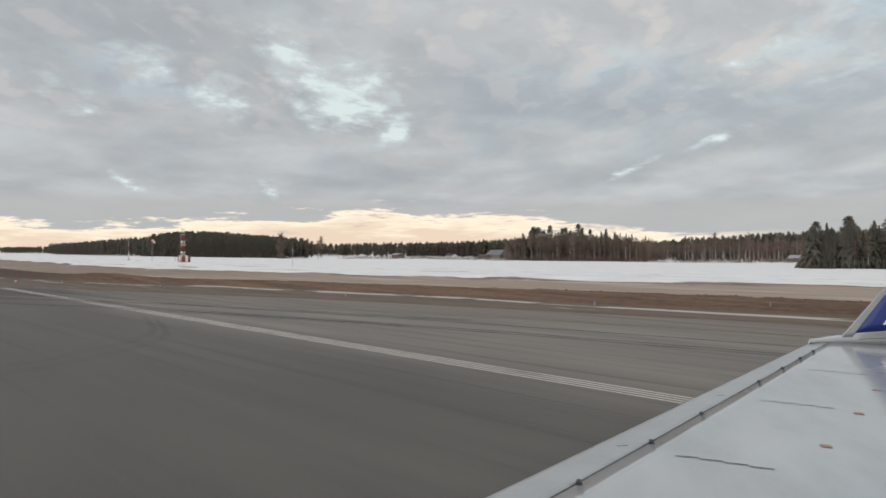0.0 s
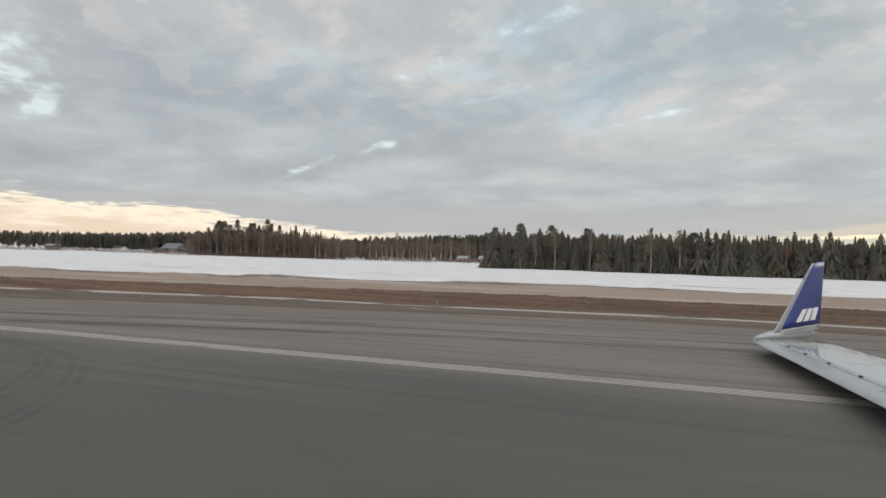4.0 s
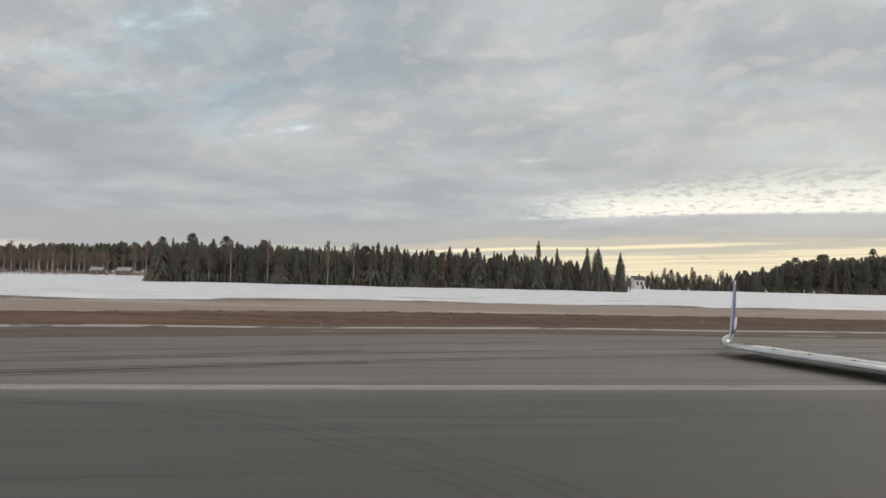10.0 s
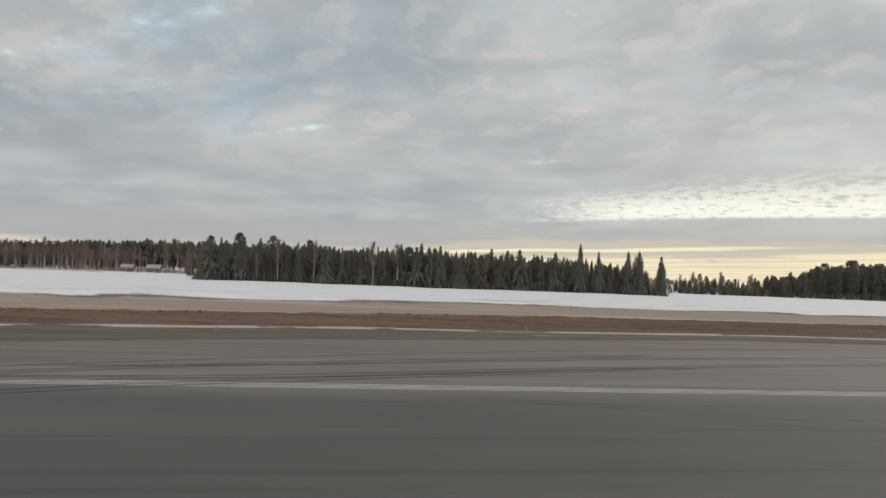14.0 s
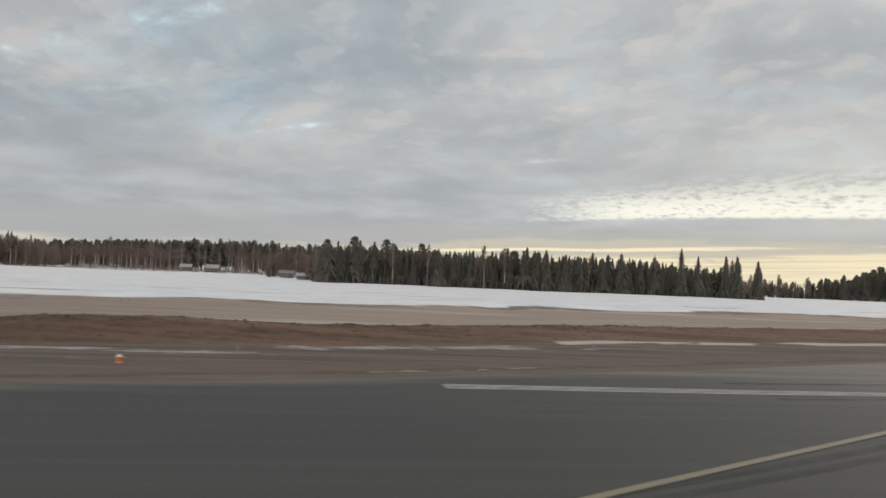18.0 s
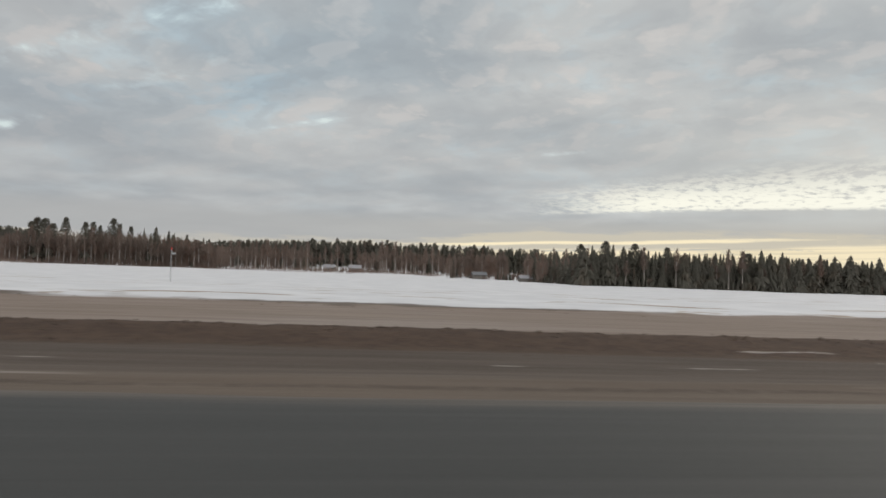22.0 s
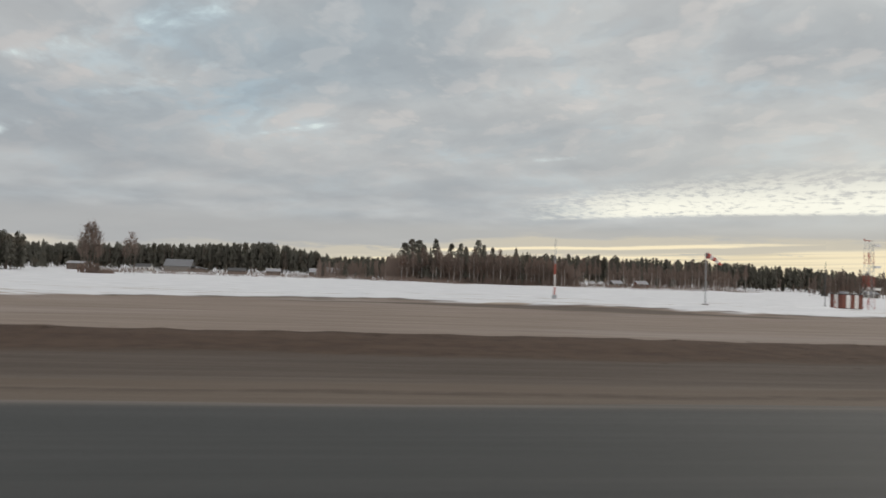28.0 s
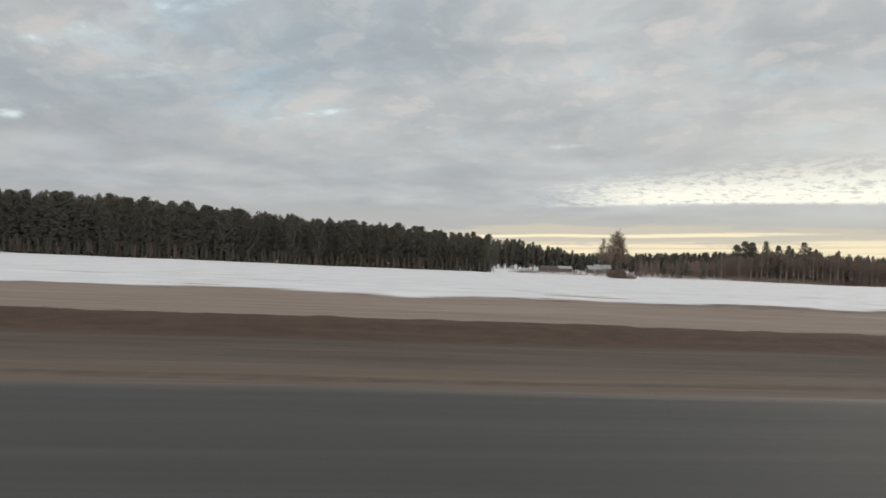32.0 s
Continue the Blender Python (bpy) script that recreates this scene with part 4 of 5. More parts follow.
bulk("bare_woods", [
    (-232, -148, 291, 298, 9, 1.6, (12.5, 14.0, 15.0, 15.0, 13.5, 10.5), 0.08, False),
    (-200, -121, 402, 408, 6, 2.1, (12.0, 13.0, 13.5, 14), 0.08, False),
    (-90, -10, 410, 410, 4, 2.4, (13, 14, 13), 0.10, False),
    (-57, -39, 260, 250, 5, 1.9, (10.0, 10.5), 0.12, False),
    (-40, -36, 204, 184, 3, 1.6, (8.0, 9.0), 0.3, False),
    (-38, 2, 222, 232, 3, 1.7, (8.5, 9.0, 8.0, 8.5), 0.16, False),
], "leafless brown birch woods at the field edge")
bulk("bare_woods", [
    (-262, -228, 326, 330, 4, 2.4, (9.5, 10.0), 0.15, False),
    (79, 88, 184, 188, 4, 1.6, (7.0, 4.5), 0.1, False),
    (143, 188, 290, 284, 4, 2.0, (6.5, 7.5, 8.0, 4.0, 6.5, 7.5), 0.3, False),
], "leafless brown birch woods at the field edge")
bulk("undergrowth", [
    (-38, 80, 173.5, 180, 2, 1.1, (1.8, 2.4, 1.6, 2.4, 2.0), 0.92, False),
    (-228, -150, 287, 294, 2, 1.2, (2.4, 3.0, 2.2), 0.05, False),
    (-560, -357, 218, 225, 3, 1.3, (4.5, 5.5, 4.5, 4.0), 0.75, False),
    (183, 320, 269, 292, 2, 1.8, (2.4, 3.2), 0.5, False),
], "low bare scrub along the edge of the woods")
bulk("undergrowth", [
    (-323.8, -318.4, 205, 205, 2, 0.8, (2.4, 3.6, 2.4), 0.0, False),
    (-118, -82, 352, 352, 2, 1.8, (1.4, 1.8, 1.3), 0.1, False),
    (-40, -36, 202, 182, 4, 1.0, (2.2, 2.8, 2.6), 0.6, False),
    (-44, 4, 240, 236, 3, 1.2, (2.4, 3.0, 2.6), 0.25, False),
    (141, 188, 284, 280, 3, 1.2, (3.0, 3.5, 3.0), 0.5, False),
], "low bare scrub along the edge of the woods")

r1 = random.Random(3)


def row_of(kinds, x0, x1, ya, yb, gap, tops, spread_y=2.5, low=0.62, high=1.18):
    """A row of single trees; kinds with their shares."""
    x = x0
    while x < x1:
        u = (x - x0) / (x1 - x0)
        k = r1.choices([k for k, _ in kinds], [s for _, s in kinds])[0]
        h = float(np.interp(u, np.linspace(0, 1, len(tops)), tops)) * r1.uniform(low, high)
        tree(k, x, ya + (yb - ya) * u + r1.uniform(-spread_y, spread_y), h, r1.uniform(0, 360), r1.uniform(0.95, 1.60))
        x += gap * r1.uniform(0.6, 1.4)


row_of((("spruce", 8), ("birch", 1), ("pine", 1)), -37, 79, 176, 183, 1.45, (9.0, 10.2, 10.0, 9.4, 7.6))
row_of((("spruce", 4), ("pine", 5), ("birch", 1)), 183, 290, 273, 298, 3.0, (9, 14, 17, 19, 19))
row_of((("pine", 1),), -545, -356, 222, 228, 2.0, (18.0, 19.0, 18.6, 16.2, 14.6, 13.0), 2.5, 0.80, 1.02)
row_of((("birch", 1),), -228, -152, 289, 296, 2.2, (13, 14.5, 14, 10))
row_of((("birch", 1),), -57, -40, 262, 250, 1.6, (11, 11, 10.5))
row_of((("birch", 1),), -88, -12, 404, 404, 3.4, (15, 15, 14))
row_of((("birch", 1),), -200, -122, 398, 402, 4.0, (13, 14, 14.5))
row_of((("birch", 1),), -34, 78, 174, 181, 11.0, (10.5, 11.5, 10, 11))
row_of((("birch", 1),), -96, -58, 330, 318, 3.0, (14, 15, 13))
row_of((("birch", 1),), -152, -98, 338, 328, 2.8, (12.5, 13.5, 13))
row_of((("birch", 7), ("spruce", 1)), -40, -4, 216, 228, 2.4, (10.5, 11.5, 12.0, 11.5))
row_of((("birch", 2), ("pine", 2)), 142, 175, 288, 284, 2.6, (8.5, 9.5, 10.5, 11.0))
# bushy pines at the near corner of the spruces
for x, h in ((-36.2, 10.6), (-29.4, 11.6), (-21.5, 11.2), (-12.4, 10.6)):
    tree("pine", x, 177.5, h, r1.uniform(0, 360), 1.25)
# the tall pines that stand above the birches, and two spruces
for x, h, fat in ((-226.0, 16.6, 1.2), (-223.0, 18.0, 1.3), (-219.8, 17.8, 1.3), (-217.6, 16.0, 1.1), (-212.3, 18.8, 0.95), (-205.2, 17.2, 0.9), (-201.4, 17.2, 0.9), (-199.0, 16.0, 0.7), (-193.5, 19.0, 1.0), (-191.0, 17.0, 0.8), (-187.0, 16.2, 0.7)):
    tree("pine", x, 305 + r1.uniform(-1.5, 1.5), h, r1.uniform(0, 360), fat)
for x, h in ((-176.6, 16.8), (-171.5, 15.2), (-169.8, 13.5)):
    tree("spruce", x, 304, h, r1.uniform(0, 360), 1.0)
for x, h in ((56.8, 13.0), (62.1, 11.0), (70.7, 11.6), (73.3, 11.8), (79.5, 10.8), (-28.0, 11.0), (-33.5, 10.6)):
    tree("spruce", x, 176 + r1.uniform(-1, 1), h, r1.uniform(0, 360), 0.9)
for x, y, h in ((-392, 352, 14.0), (-397, 356, 10.5), (-405, 358, 9)):
    tree("spruce", x, y, h, r1.uniform(0, 360))
# the clump of leafless trees on the open field
for x, y, h in ((-323.6, 205, 11.0), (-322.8, 206, 14.4), (-322.0, 205, 15.6), (-321.2, 206, 16.2), (-320.4, 205.5, 15.0), (-319.6, 206.5, 12.6), (-318.8, 204.5, 10.0), (-321.6, 204, 9.0), (-318.6, 228, 12.0), (-317.4, 229, 14.0), (-316.0, 228.5, 12.6)):
    tree("alder", x, y, h, r1.uniform(0, 360), 1.05)


def twigs(name, boxes, label):
    """Low dry stalks and shoots sticking out of the snow."""
    v, f = [], []
    r = random.Random(9)
    for x0, x1, y0, y1, count, h in boxes:
        for _ in range(count):
            x, y = r.uniform(x0, x1), r.uniform(y0, y1)
            z, b, hh = zland(x, y), len(v), h * r.uniform(0.4, 1.2)
            lx, ly = r.uniform(-0.4, 0.4) * hh, r.uniform(-0.3, 0.3) * hh
            v += [(x - 0.06, y, z - 0.1), (x + 0.06, y, z - 0.1), (x + lx, y + ly, z + hh)]
            f += [(b, b + 1, b + 2)]
    me = bpy.data.meshes.new(name)
    me.from_pydata(v, [], f)
    me.materials.append(MAT_TWIG)
    tagged(new(name, me), label, "shrubs", kind="stuff")


twigs("dry_shoots", [(-340, -205, 255, 275, 2600, 1.3), (-150, -55, 318, 336, 1500, 1.6), (-226, -95, 284, 290, 900, 1.2), (-322.5, -315.5, 204, 209, 400, 1.6), (-90, -40, 330, 340, 300, 1.2)], "dry brown shoots sticking out of the snow")


# ---------------------------------------------------------------- farms beyond the field
MAT_GREYWOOD = plain("grey_timber", (0.17, 0.155, 0.14), 0.85, vary=0.2)
MAT_DARKWOOD = plain("dark_timber", (0.12, 0.094, 0.078), 0.85, vary=0.2)
MAT_REDWOOD = plain("red_painted_timber", (0.16, 0.055, 0.040), 0.8, vary=0.15)
MAT_WHITEWALL = plain("white_render", (0.50, 0.49, 0.47), 0.8, vary=0.05)
MAT_ROOFSNOW = plain("snowy_roof", (0.27, 0.27, 0.28), 0.85, vary=0.05)
MAT_ROOFGREY = plain("grey_sheet_roof", (0.13, 0.132, 0.138), 0.5, vary=0.12)
MAT_ROOFDARK = plain("dark_roof", (0.06, 0.058, 0.058), 0.7, vary=0.15)
MAT_WINDOW = plain("dark_glass", (0.03, 0.035, 0.04), 0.12, vary=0.05, spec=0.6)
MAT_TRIM = plain("white_trim", (0.70, 0.69, 0.67), 0.6, vary=0.05)


def gable(bm, w, d, z0, rise, over):
    """A pitched roof with thickness; the ridge runs along x."""
    x0, x1, y0, y1, t = -w / 2 - over, w / 2 + over, -d / 2 - over, d / 2 + over, 0.18
    ring = [(y0, z0 - over * 0.4), (0, z0 + rise), (y1, z0 - over * 0.4), (y1, z0 - over * 0.4 + t), (0, z0 + rise + t), (y0, z0 - over * 0.4 + t)]
    a = [bm.verts.new((x0, y, z)) for y, z in ring]
    b = [bm.verts.new((x1, y, z)) for y, z in ring]
    for k in range(6):
        q = (k + 1) % 6
        bm.faces.new((a[k], b[k], b[q], a[q]))
    for s in (a, b):
        bm.faces.new((s[0], s[1], s[4], s[5]))
        bm.faces.new((s[1], s[2], s[3], s[4]))


def house(name, x, y, w, d, eaves, rise, wall, roof, label, category, windows=2, door=True, spin=0.0):
    thing = tagged(empty(name, pose(x, y, zland(x, y) - 0.15, 0, 0, spin)), label, category)
    bm = bmesh.new()
    vs = [(-w / 2, -d / 2, 0), (w / 2, -d / 2, 0), (w / 2, d / 2, 0), (-w / 2, d / 2, 0), (-w / 2, -d / 2, eaves), (w / 2, -d / 2, eaves), (w / 2, d / 2, eaves), (-w / 2, d / 2, eaves), (-w / 2, 0, eaves + rise), (w / 2, 0, eaves + rise)]
    v = [bm.verts.new(q) for q in vs]
    for f in ((0, 1, 5, 4), (2, 3, 7, 6), (1, 2, 6, 9, 5), (3, 0, 4, 8, 7), (3, 2, 1, 0)):
        bm.faces.new([v[k] for k in f])
    part("wall", bm, wall, thing)
    bm = bmesh.new()
    gable(bm, w, d, eaves, rise, 0.35)
    part("roof", bm, roof, thing)
    spots = [(-w / 2 + w * (k + 0.7) / (windows + 0.6)) for k in range(windows)]
    for k, wx_ in enumerate(spots):
        bm = bmesh.new()
        box(bm, (wx_ - 0.62, -d / 2 - 0.05, eaves * 0.42), (wx_ + 0.62, -d / 2 + 0.02, eaves * 0.85), 0.02)
        fr = part("window_frame", bm, MAT_TRIM, thing)
        bm = bmesh.new()
        box(bm, (wx_ - 0.48, -d / 2 - 0.075, eaves * 0.42 + 0.12), (wx_ + 0.48, -d / 2 - 0.045, eaves * 0.85 - 0.12))
        part("pane", bm, MAT_WINDOW, fr)
    if door:
        bm = bmesh.new()
        box(bm, (w / 2 - 1.5, -d / 2 - 0.06, 0.1), (w / 2 - 0.55, -d / 2 + 0.02, min(2.1, eaves - 0.1)), 0.02)
        part("door", bm, MAT_DARKWOOD, thing)
    return thing


def chimney(thing, x, z):
    bm = bmesh.new()
    box(bm, (x - 0.3, -0.3, z - 0.6), (x + 0.3, 0.3, z + 0.8), 0.03)
    part("chimney", bm, MAT_DARKWOOD, thing)


big = house("barn", -342.5, 407, 14.0, 11, 3.2, 3.6, MAT_GREYWOOD, MAT_ROOFGREY, "grey timber barn with a pale sheet-metal roof", "barn", 0)
bm = bmesh.new()
box(bm, (7.0, -3.5, 0), (14.5, 3.5, 2.2), 0.05)
ln = part("lean_to", bm, MAT_DARKWOOD, big, "low dark lean-to shed")
bm = bmesh.new()
v = [bm.verts.new(q) for q in ((6.9, -4, 3.5), (15.0, -4, 2.0), (15.0, 4, 2.0), (6.9, 4, 3.5), (6.9, -4, 3.68), (15.0, -4, 2.18), (15.0, 4, 2.18), (6.9, 4, 3.68))]
for f in ((3, 2, 1, 0), (4, 5, 6, 7), (0, 1, 5, 4), (1, 2, 6, 5), (2, 3, 7, 6), (3, 0, 4, 7)):
    bm.faces.new([v[k] for k in f])
part("lean_to_roof", bm, MAT_ROOFGREY, ln)
house("summer_house", -349.6, 364, 7.0, 5.4, 2.4, 1.3, MAT_WHITEWALL, MAT_ROOFDARK, "small pale house with three dark windows", "house", 3, False)
house("garage", -368.2, 328, 6.5, 5, 2.9, 0.8, MAT_DARKWOOD, MAT_ROOFSNOW, "dark timber garage with snow on its roof", "garage", 0, True)
house("log_cabin", -303.0, 350, 8.0, 5.2, 1.9, 1.2, MAT_DARKWOOD, MAT_ROOFDARK, "low dark timber shed among the snow banks", "shed", 0, True)
house("storehouse", -266.4, 386, 7.6, 5.5, 2.6, 1.9, MAT_DARKWOOD, MAT_ROOFSNOW, "dark timber storehouse with a snowy roof", "shed", 1, True)
chimney(house("farm_house", -257.0, 400, 9.5, 7, 3.2, 2.0, MAT_GREYWOOD, MAT_ROOFSNOW, "grey timber farmhouse with a snow-covered roof", "house", 3), 1.5, 5.6)
chimney(house("farm_house", -107.0, 361, 5.2, 5.4, 2.1, 1.5, MAT_DARKWOOD, MAT_ROOFSNOW, "dark timber farmhouse with a snow-covered roof", "house", 3), 1.2, 3.8)
house("farm_house", -94.0, 359, 5.9, 5.4, 2.2, 1.6, MAT_REDWOOD, MAT_ROOFSNOW, "red timber farmhouse with a snow-covered roof", "house", 2)
house("shed", -50.5, 246, 4.6, 3.5, 1.7, 0.9, MAT_GREYWOOD, MAT_ROOFGREY, "small grey board shed before the birches", "shed", 0, True)
house("shed", -43.0, 208, 3.8, 3.0, 1.25, 0.75, MAT_GREYWOOD, MAT_ROOFSNOW, "small grey shed with snow on its roof", "shed", 0, True)
chimney(house("town_house", 135.5, 288, 4.6, 5.5, 4.2, 1.5, MAT_WHITEWALL, MAT_ROOFDARK, "tall white two-storey house beside the wood", "house", 2), 0.9, 5.8)
house("farm_house", -577, 380, 11, 7, 3.0, 2.4, MAT_GREYWOOD, MAT_ROOFSNOW, "grey farmhouse with a snow-covered roof", "house", 2)
house("log_cabin", -288, 372, 7.0, 5, 2.2, 1.3, MAT_DARKWOOD, MAT_ROOFSNOW, "low dark timber shed with a snowy roof", "shed", 0, True)

# ---------------------------------------------------------------- airfield equipment
def band_material(name, a, b, width, axis=2, rough=0.5):
    """Painted bands along one axis."""
    m, t = material(name)
    n = Nodes(t)
    p = place(n)
    s = n.math("FRACT", n.math("DIVIDE", n.xyz(p)[axis], width * 2))
    dirt = n.step(n.noise(p, 3.0, 4.0), 0.35, 0.75)
    col = n.mix(n.math("GREATER_THAN", s, 0.5), a, b)
    n.out(n.surface(n.mix(n.math("MULTIPLY", dirt, 0.25), col, (0.2, 0.18, 0.16)), rough))
    return m


RED, WHITE, STEEL = (0.34, 0.065, 0.042), (0.62, 0.60, 0.57), (0.33, 0.34, 0.35)
MAT_RED = plain("red_paint", RED, 0.5)
MAT_ORANGE = plain("orange_paint", (0.50, 0.21, 0.10), 0.5)
MAT_WHITE = plain("white_enamel", WHITE, 0.5, vary=0.06)
MAT_STEEL = plain("galvanised_steel", STEEL, 0.45, 0.6)
MAT_GAPSTEEL = plain("dark_steel", (0.08, 0.08, 0.085), 0.5, 0.4)
MAT_BROWN = plain("brown_red_panel", (0.15, 0.050, 0.033), 0.6)
MAT_BANDS = band_material("red_white_bands", RED, WHITE, 1.6)
MAT_SHORTBANDS = band_material("short_red_white_bands", RED, WHITE, 0.35)


def shelter(x, y):
    thing = tagged(empty("equipment_shelter", pose(x, y, zland(x, y) - 0.05)), "red and white striped equipment cabin on the snow", "cabin")
    w, d, h = 3.2, 2.4, 2.05
    bm = bmesh.new()
    box(bm, (-w / 2, -d / 2, 0.12), (w / 2, d / 2, h), 0.03)
    part("body", bm, MAT_BROWN, thing)
    for k in range(5):
        x0 = -w / 2 + w * k / 5
        bm = bmesh.new()
        box(bm, (x0 + 0.01, -d / 2 - 0.03, 0.14), (x0 + w / 5 - 0.01, -d / 2 + 0.01, h - 0.03), 0.008)
        part("panel", bm, MAT_WHITE if k % 2 else MAT_BROWN, thing)
    for k in range(3):
        y0 = -d / 2 + d * k / 3
        for sx in (-1, 1):
            bm = bmesh.new()
            box(bm, (sx * w / 2 - 0.01 if sx > 0 else -w / 2 - 0.03, y0 + 0.01, 0.14), (w / 2 + 0.03 if sx > 0 else -w / 2 + 0.01, y0 + d / 3 - 0.01, h - 0.03), 0.008)
            part("panel", bm, MAT_WHITE if k % 2 else MAT_BROWN, thing)
    bm = bmesh.new()
    box(bm, (-w / 2 - 0.12, -d / 2 - 0.12, h), (w / 2 + 0.12, d / 2 + 0.12, h + 0.10), 0.02)
    part("roof", bm, MAT_ROOFDARK, thing)
    bm = bmesh.new()
    box(bm, (-0.9, -0.4, h + 0.1), (0.1, 0.3, h + 0.42), 0.03)
    part("air_unit", bm, MAT_STEEL, thing)
    bm = bmesh.new()
    box(bm, (-w / 2 + 0.1, -d / 2 + 0.1, -0.15), (w / 2 - 0.1, d / 2 - 0.1, 0.13))
    part("plinth", bm, MAT_GREYWOOD, thing)


def lattice_tower(x, y, height):
    thing = tagged(empty("antenna_tower", pose(x, y, zland(x, y))), "red and white lattice tower with three antenna boxes", "tower")
    w0, w1, n = 0.55, 0.36, 9
    hw = lambda z: w0 + (w1 - w0) * z / height
    for sx, sy in ((-1, -1), (1, -1), (1, 1), (-1, 1)):
        bm = bmesh.new()
        rod(bm, (sx * w0, sy * w0, -0.2), (sx * w1, sy * w1, height), 0.035, sides=6)
        part("leg", bm, MAT_BANDS, thing)
    corners = ((-1, -1), (1, -1), (1, 1), (-1, 1))
    for k in range(n):
        z0, z1 = height * k / n, height * (k + 1) / n
        for q in range(4):
            a, b = corners[q], corners[(q + 1) % 4]
            bm = bmesh.new()
            s, e = (a, b) if (k + q) % 2 else (b, a)
            rod(bm, (s[0] * hw(z0), s[1] * hw(z0), z0), (e[0] * hw(z1), e[1] * hw(z1), z1), 0.016, sides=5)
            part("brace", bm, MAT_BANDS, thing)
            bm = bmesh.new()
            rod(bm, (a[0] * hw(z1), a[1] * hw(z1), z1), (b[0] * hw(z1), b[1] * hw(z1), z1), 0.016, sides=5)
            part("crossbar", bm, MAT_BANDS, thing)
    for z in (height * 0.30, height * 0.62, height * 0.93):
        bm = bmesh.new()
        box(bm, (0.35, -0.85, z - 0.16), (1.25, -0.45, z + 0.16), 0.03)
        an = part("antenna", bm, MAT_WHITE, thing, "white antenna box")
        bm = bmesh.new()
        rod(bm, (0, -0.4, z), (0.6, -0.6, z), 0.035)
        part("arm", bm, MAT_STEEL, an)
    bm = bmesh.new()
    rod(bm, (-0.75, 0, height + 0.02), (0.4, 0, height + 0.02), 0.03)
    box(bm, (-0.80, -0.09, height), (-0.62, 0.09, height + 0.24), 0.04)
    part("warning_light", bm, MAT_RED, thing, "red warning light")
    bm = bmesh.new()
    for k in range(22):
        rod(bm, (-0.18, -w0 - 0.02, 0.4 + k * 0.44), (0.18, -w0 - 0.02, 0.4 + k * 0.44), 0.015, sides=5)
    rod(bm, (-0.18, -w0 - 0.02, 0), (-0.18, -w0 - 0.02, height * 0.92), 0.018, sides=5)
    rod(bm, (0.18, -w0 - 0.02, 0), (0.18, -w0 - 0.02, height * 0.92), 0.018, sides=5)
    part("ladder", bm, MAT_STEEL, thing)


MAT_SOCK = plain("red_cloth", (0.38, 0.070, 0.050), 0.8)


def windsock(x, y, height):
    thing = tagged(empty("windsock", pose(x, y, zland(x, y))), "red and white windsock on a pale mast", "windsock")
    bm = bmesh.new()
    rod(bm, (0, 0, -0.3), (0, 0, height), 0.085, 0.05, 10)
    part("mast", bm, MAT_STEEL, thing)
    bm = bmesh.new()
    box(bm, (-0.35, -0.35, -0.2), (0.35, 0.35, 0.12), 0.04)
    part("footing", bm, MAT_GREYWOOD, thing)
    bm = bmesh.new()
    for k in range(16):
        a, b = 2 * math.pi * k / 16, 2 * math.pi * (k + 1) / 16
        rod(bm, (0.08, 0.40 * math.cos(a), height - 0.35 + 0.40 * math.sin(a)), (0.08, 0.40 * math.cos(b), height - 0.35 + 0.40 * math.sin(b)), 0.02, sides=5)
    rod(bm, (0, 0, height - 0.35), (0.08, 0.4, height - 0.35), 0.02, sides=5)
    rod(bm, (0, 0, height - 0.35), (0.08, -0.4, height - 0.35), 0.02, sides=5)
    part("hoop", bm, MAT_STEEL, thing)
    for k in range(5):
        u0, u1 = k / 5, (k + 1) / 5
        bm = bmesh.new()
        pts = []
        for u in (u0, u1):
            r, sx, sz = 0.40 * (1 - 0.5 * u), 0.08 + 2.1 * u, height - 0.35 - 1.25 * u ** 1.4
            pts.append([bm.verts.new((sx + 0.3 * r * math.sin(a), r * math.cos(a), sz + r * math.sin(a) * (1 - 0.35 * u))) for a in (2 * math.pi * q / 14 for q in range(14))])
        for q in range(14):
            bm.faces.new((pts[0][q], pts[0][(q + 1) % 14], pts[1][(q + 1) % 14], pts[1][q]))
        part("sleeve", bm, MAT_WHITE if k % 2 else MAT_SOCK, thing)


def banded_pole(x, y):
    thing = tagged(empty("antenna_pole", pose(x, y, zland(x, y))), "slender red and white banded antenna pole with a whip", "pole")
    bm = bmesh.new()
    rod(bm, (0, 0, -0.3), (0, 0, 4.6), 0.10, 0.09, 10)
    part("pole", bm, MAT_BANDS, thing)
    bm = bmesh.new()
    rod(bm, (0, 0, 4.6), (0, 0, 7.9), 0.07, 0.05, 8)
    part("whip", bm, MAT_STEEL, thing)
    bm = bmesh.new()
    box(bm, (-0.25, -0.25, -0.1), (0.25, 0.25, 0.5), 0.04)
    part("cabinet", bm, MAT_STEEL, thing)


def lamp_glass(name, color, glow):
    m, t = material(name)
    n = Nodes(t)
    n.out(n.surface(color, 0.15, 0, None, 0.5, (("Emission Color", color), ("Emission Strength", glow))))
    return m


MAT_REDLAMP = lamp_glass("red_lens", (0.50, 0.05, 0.04), 0.12)


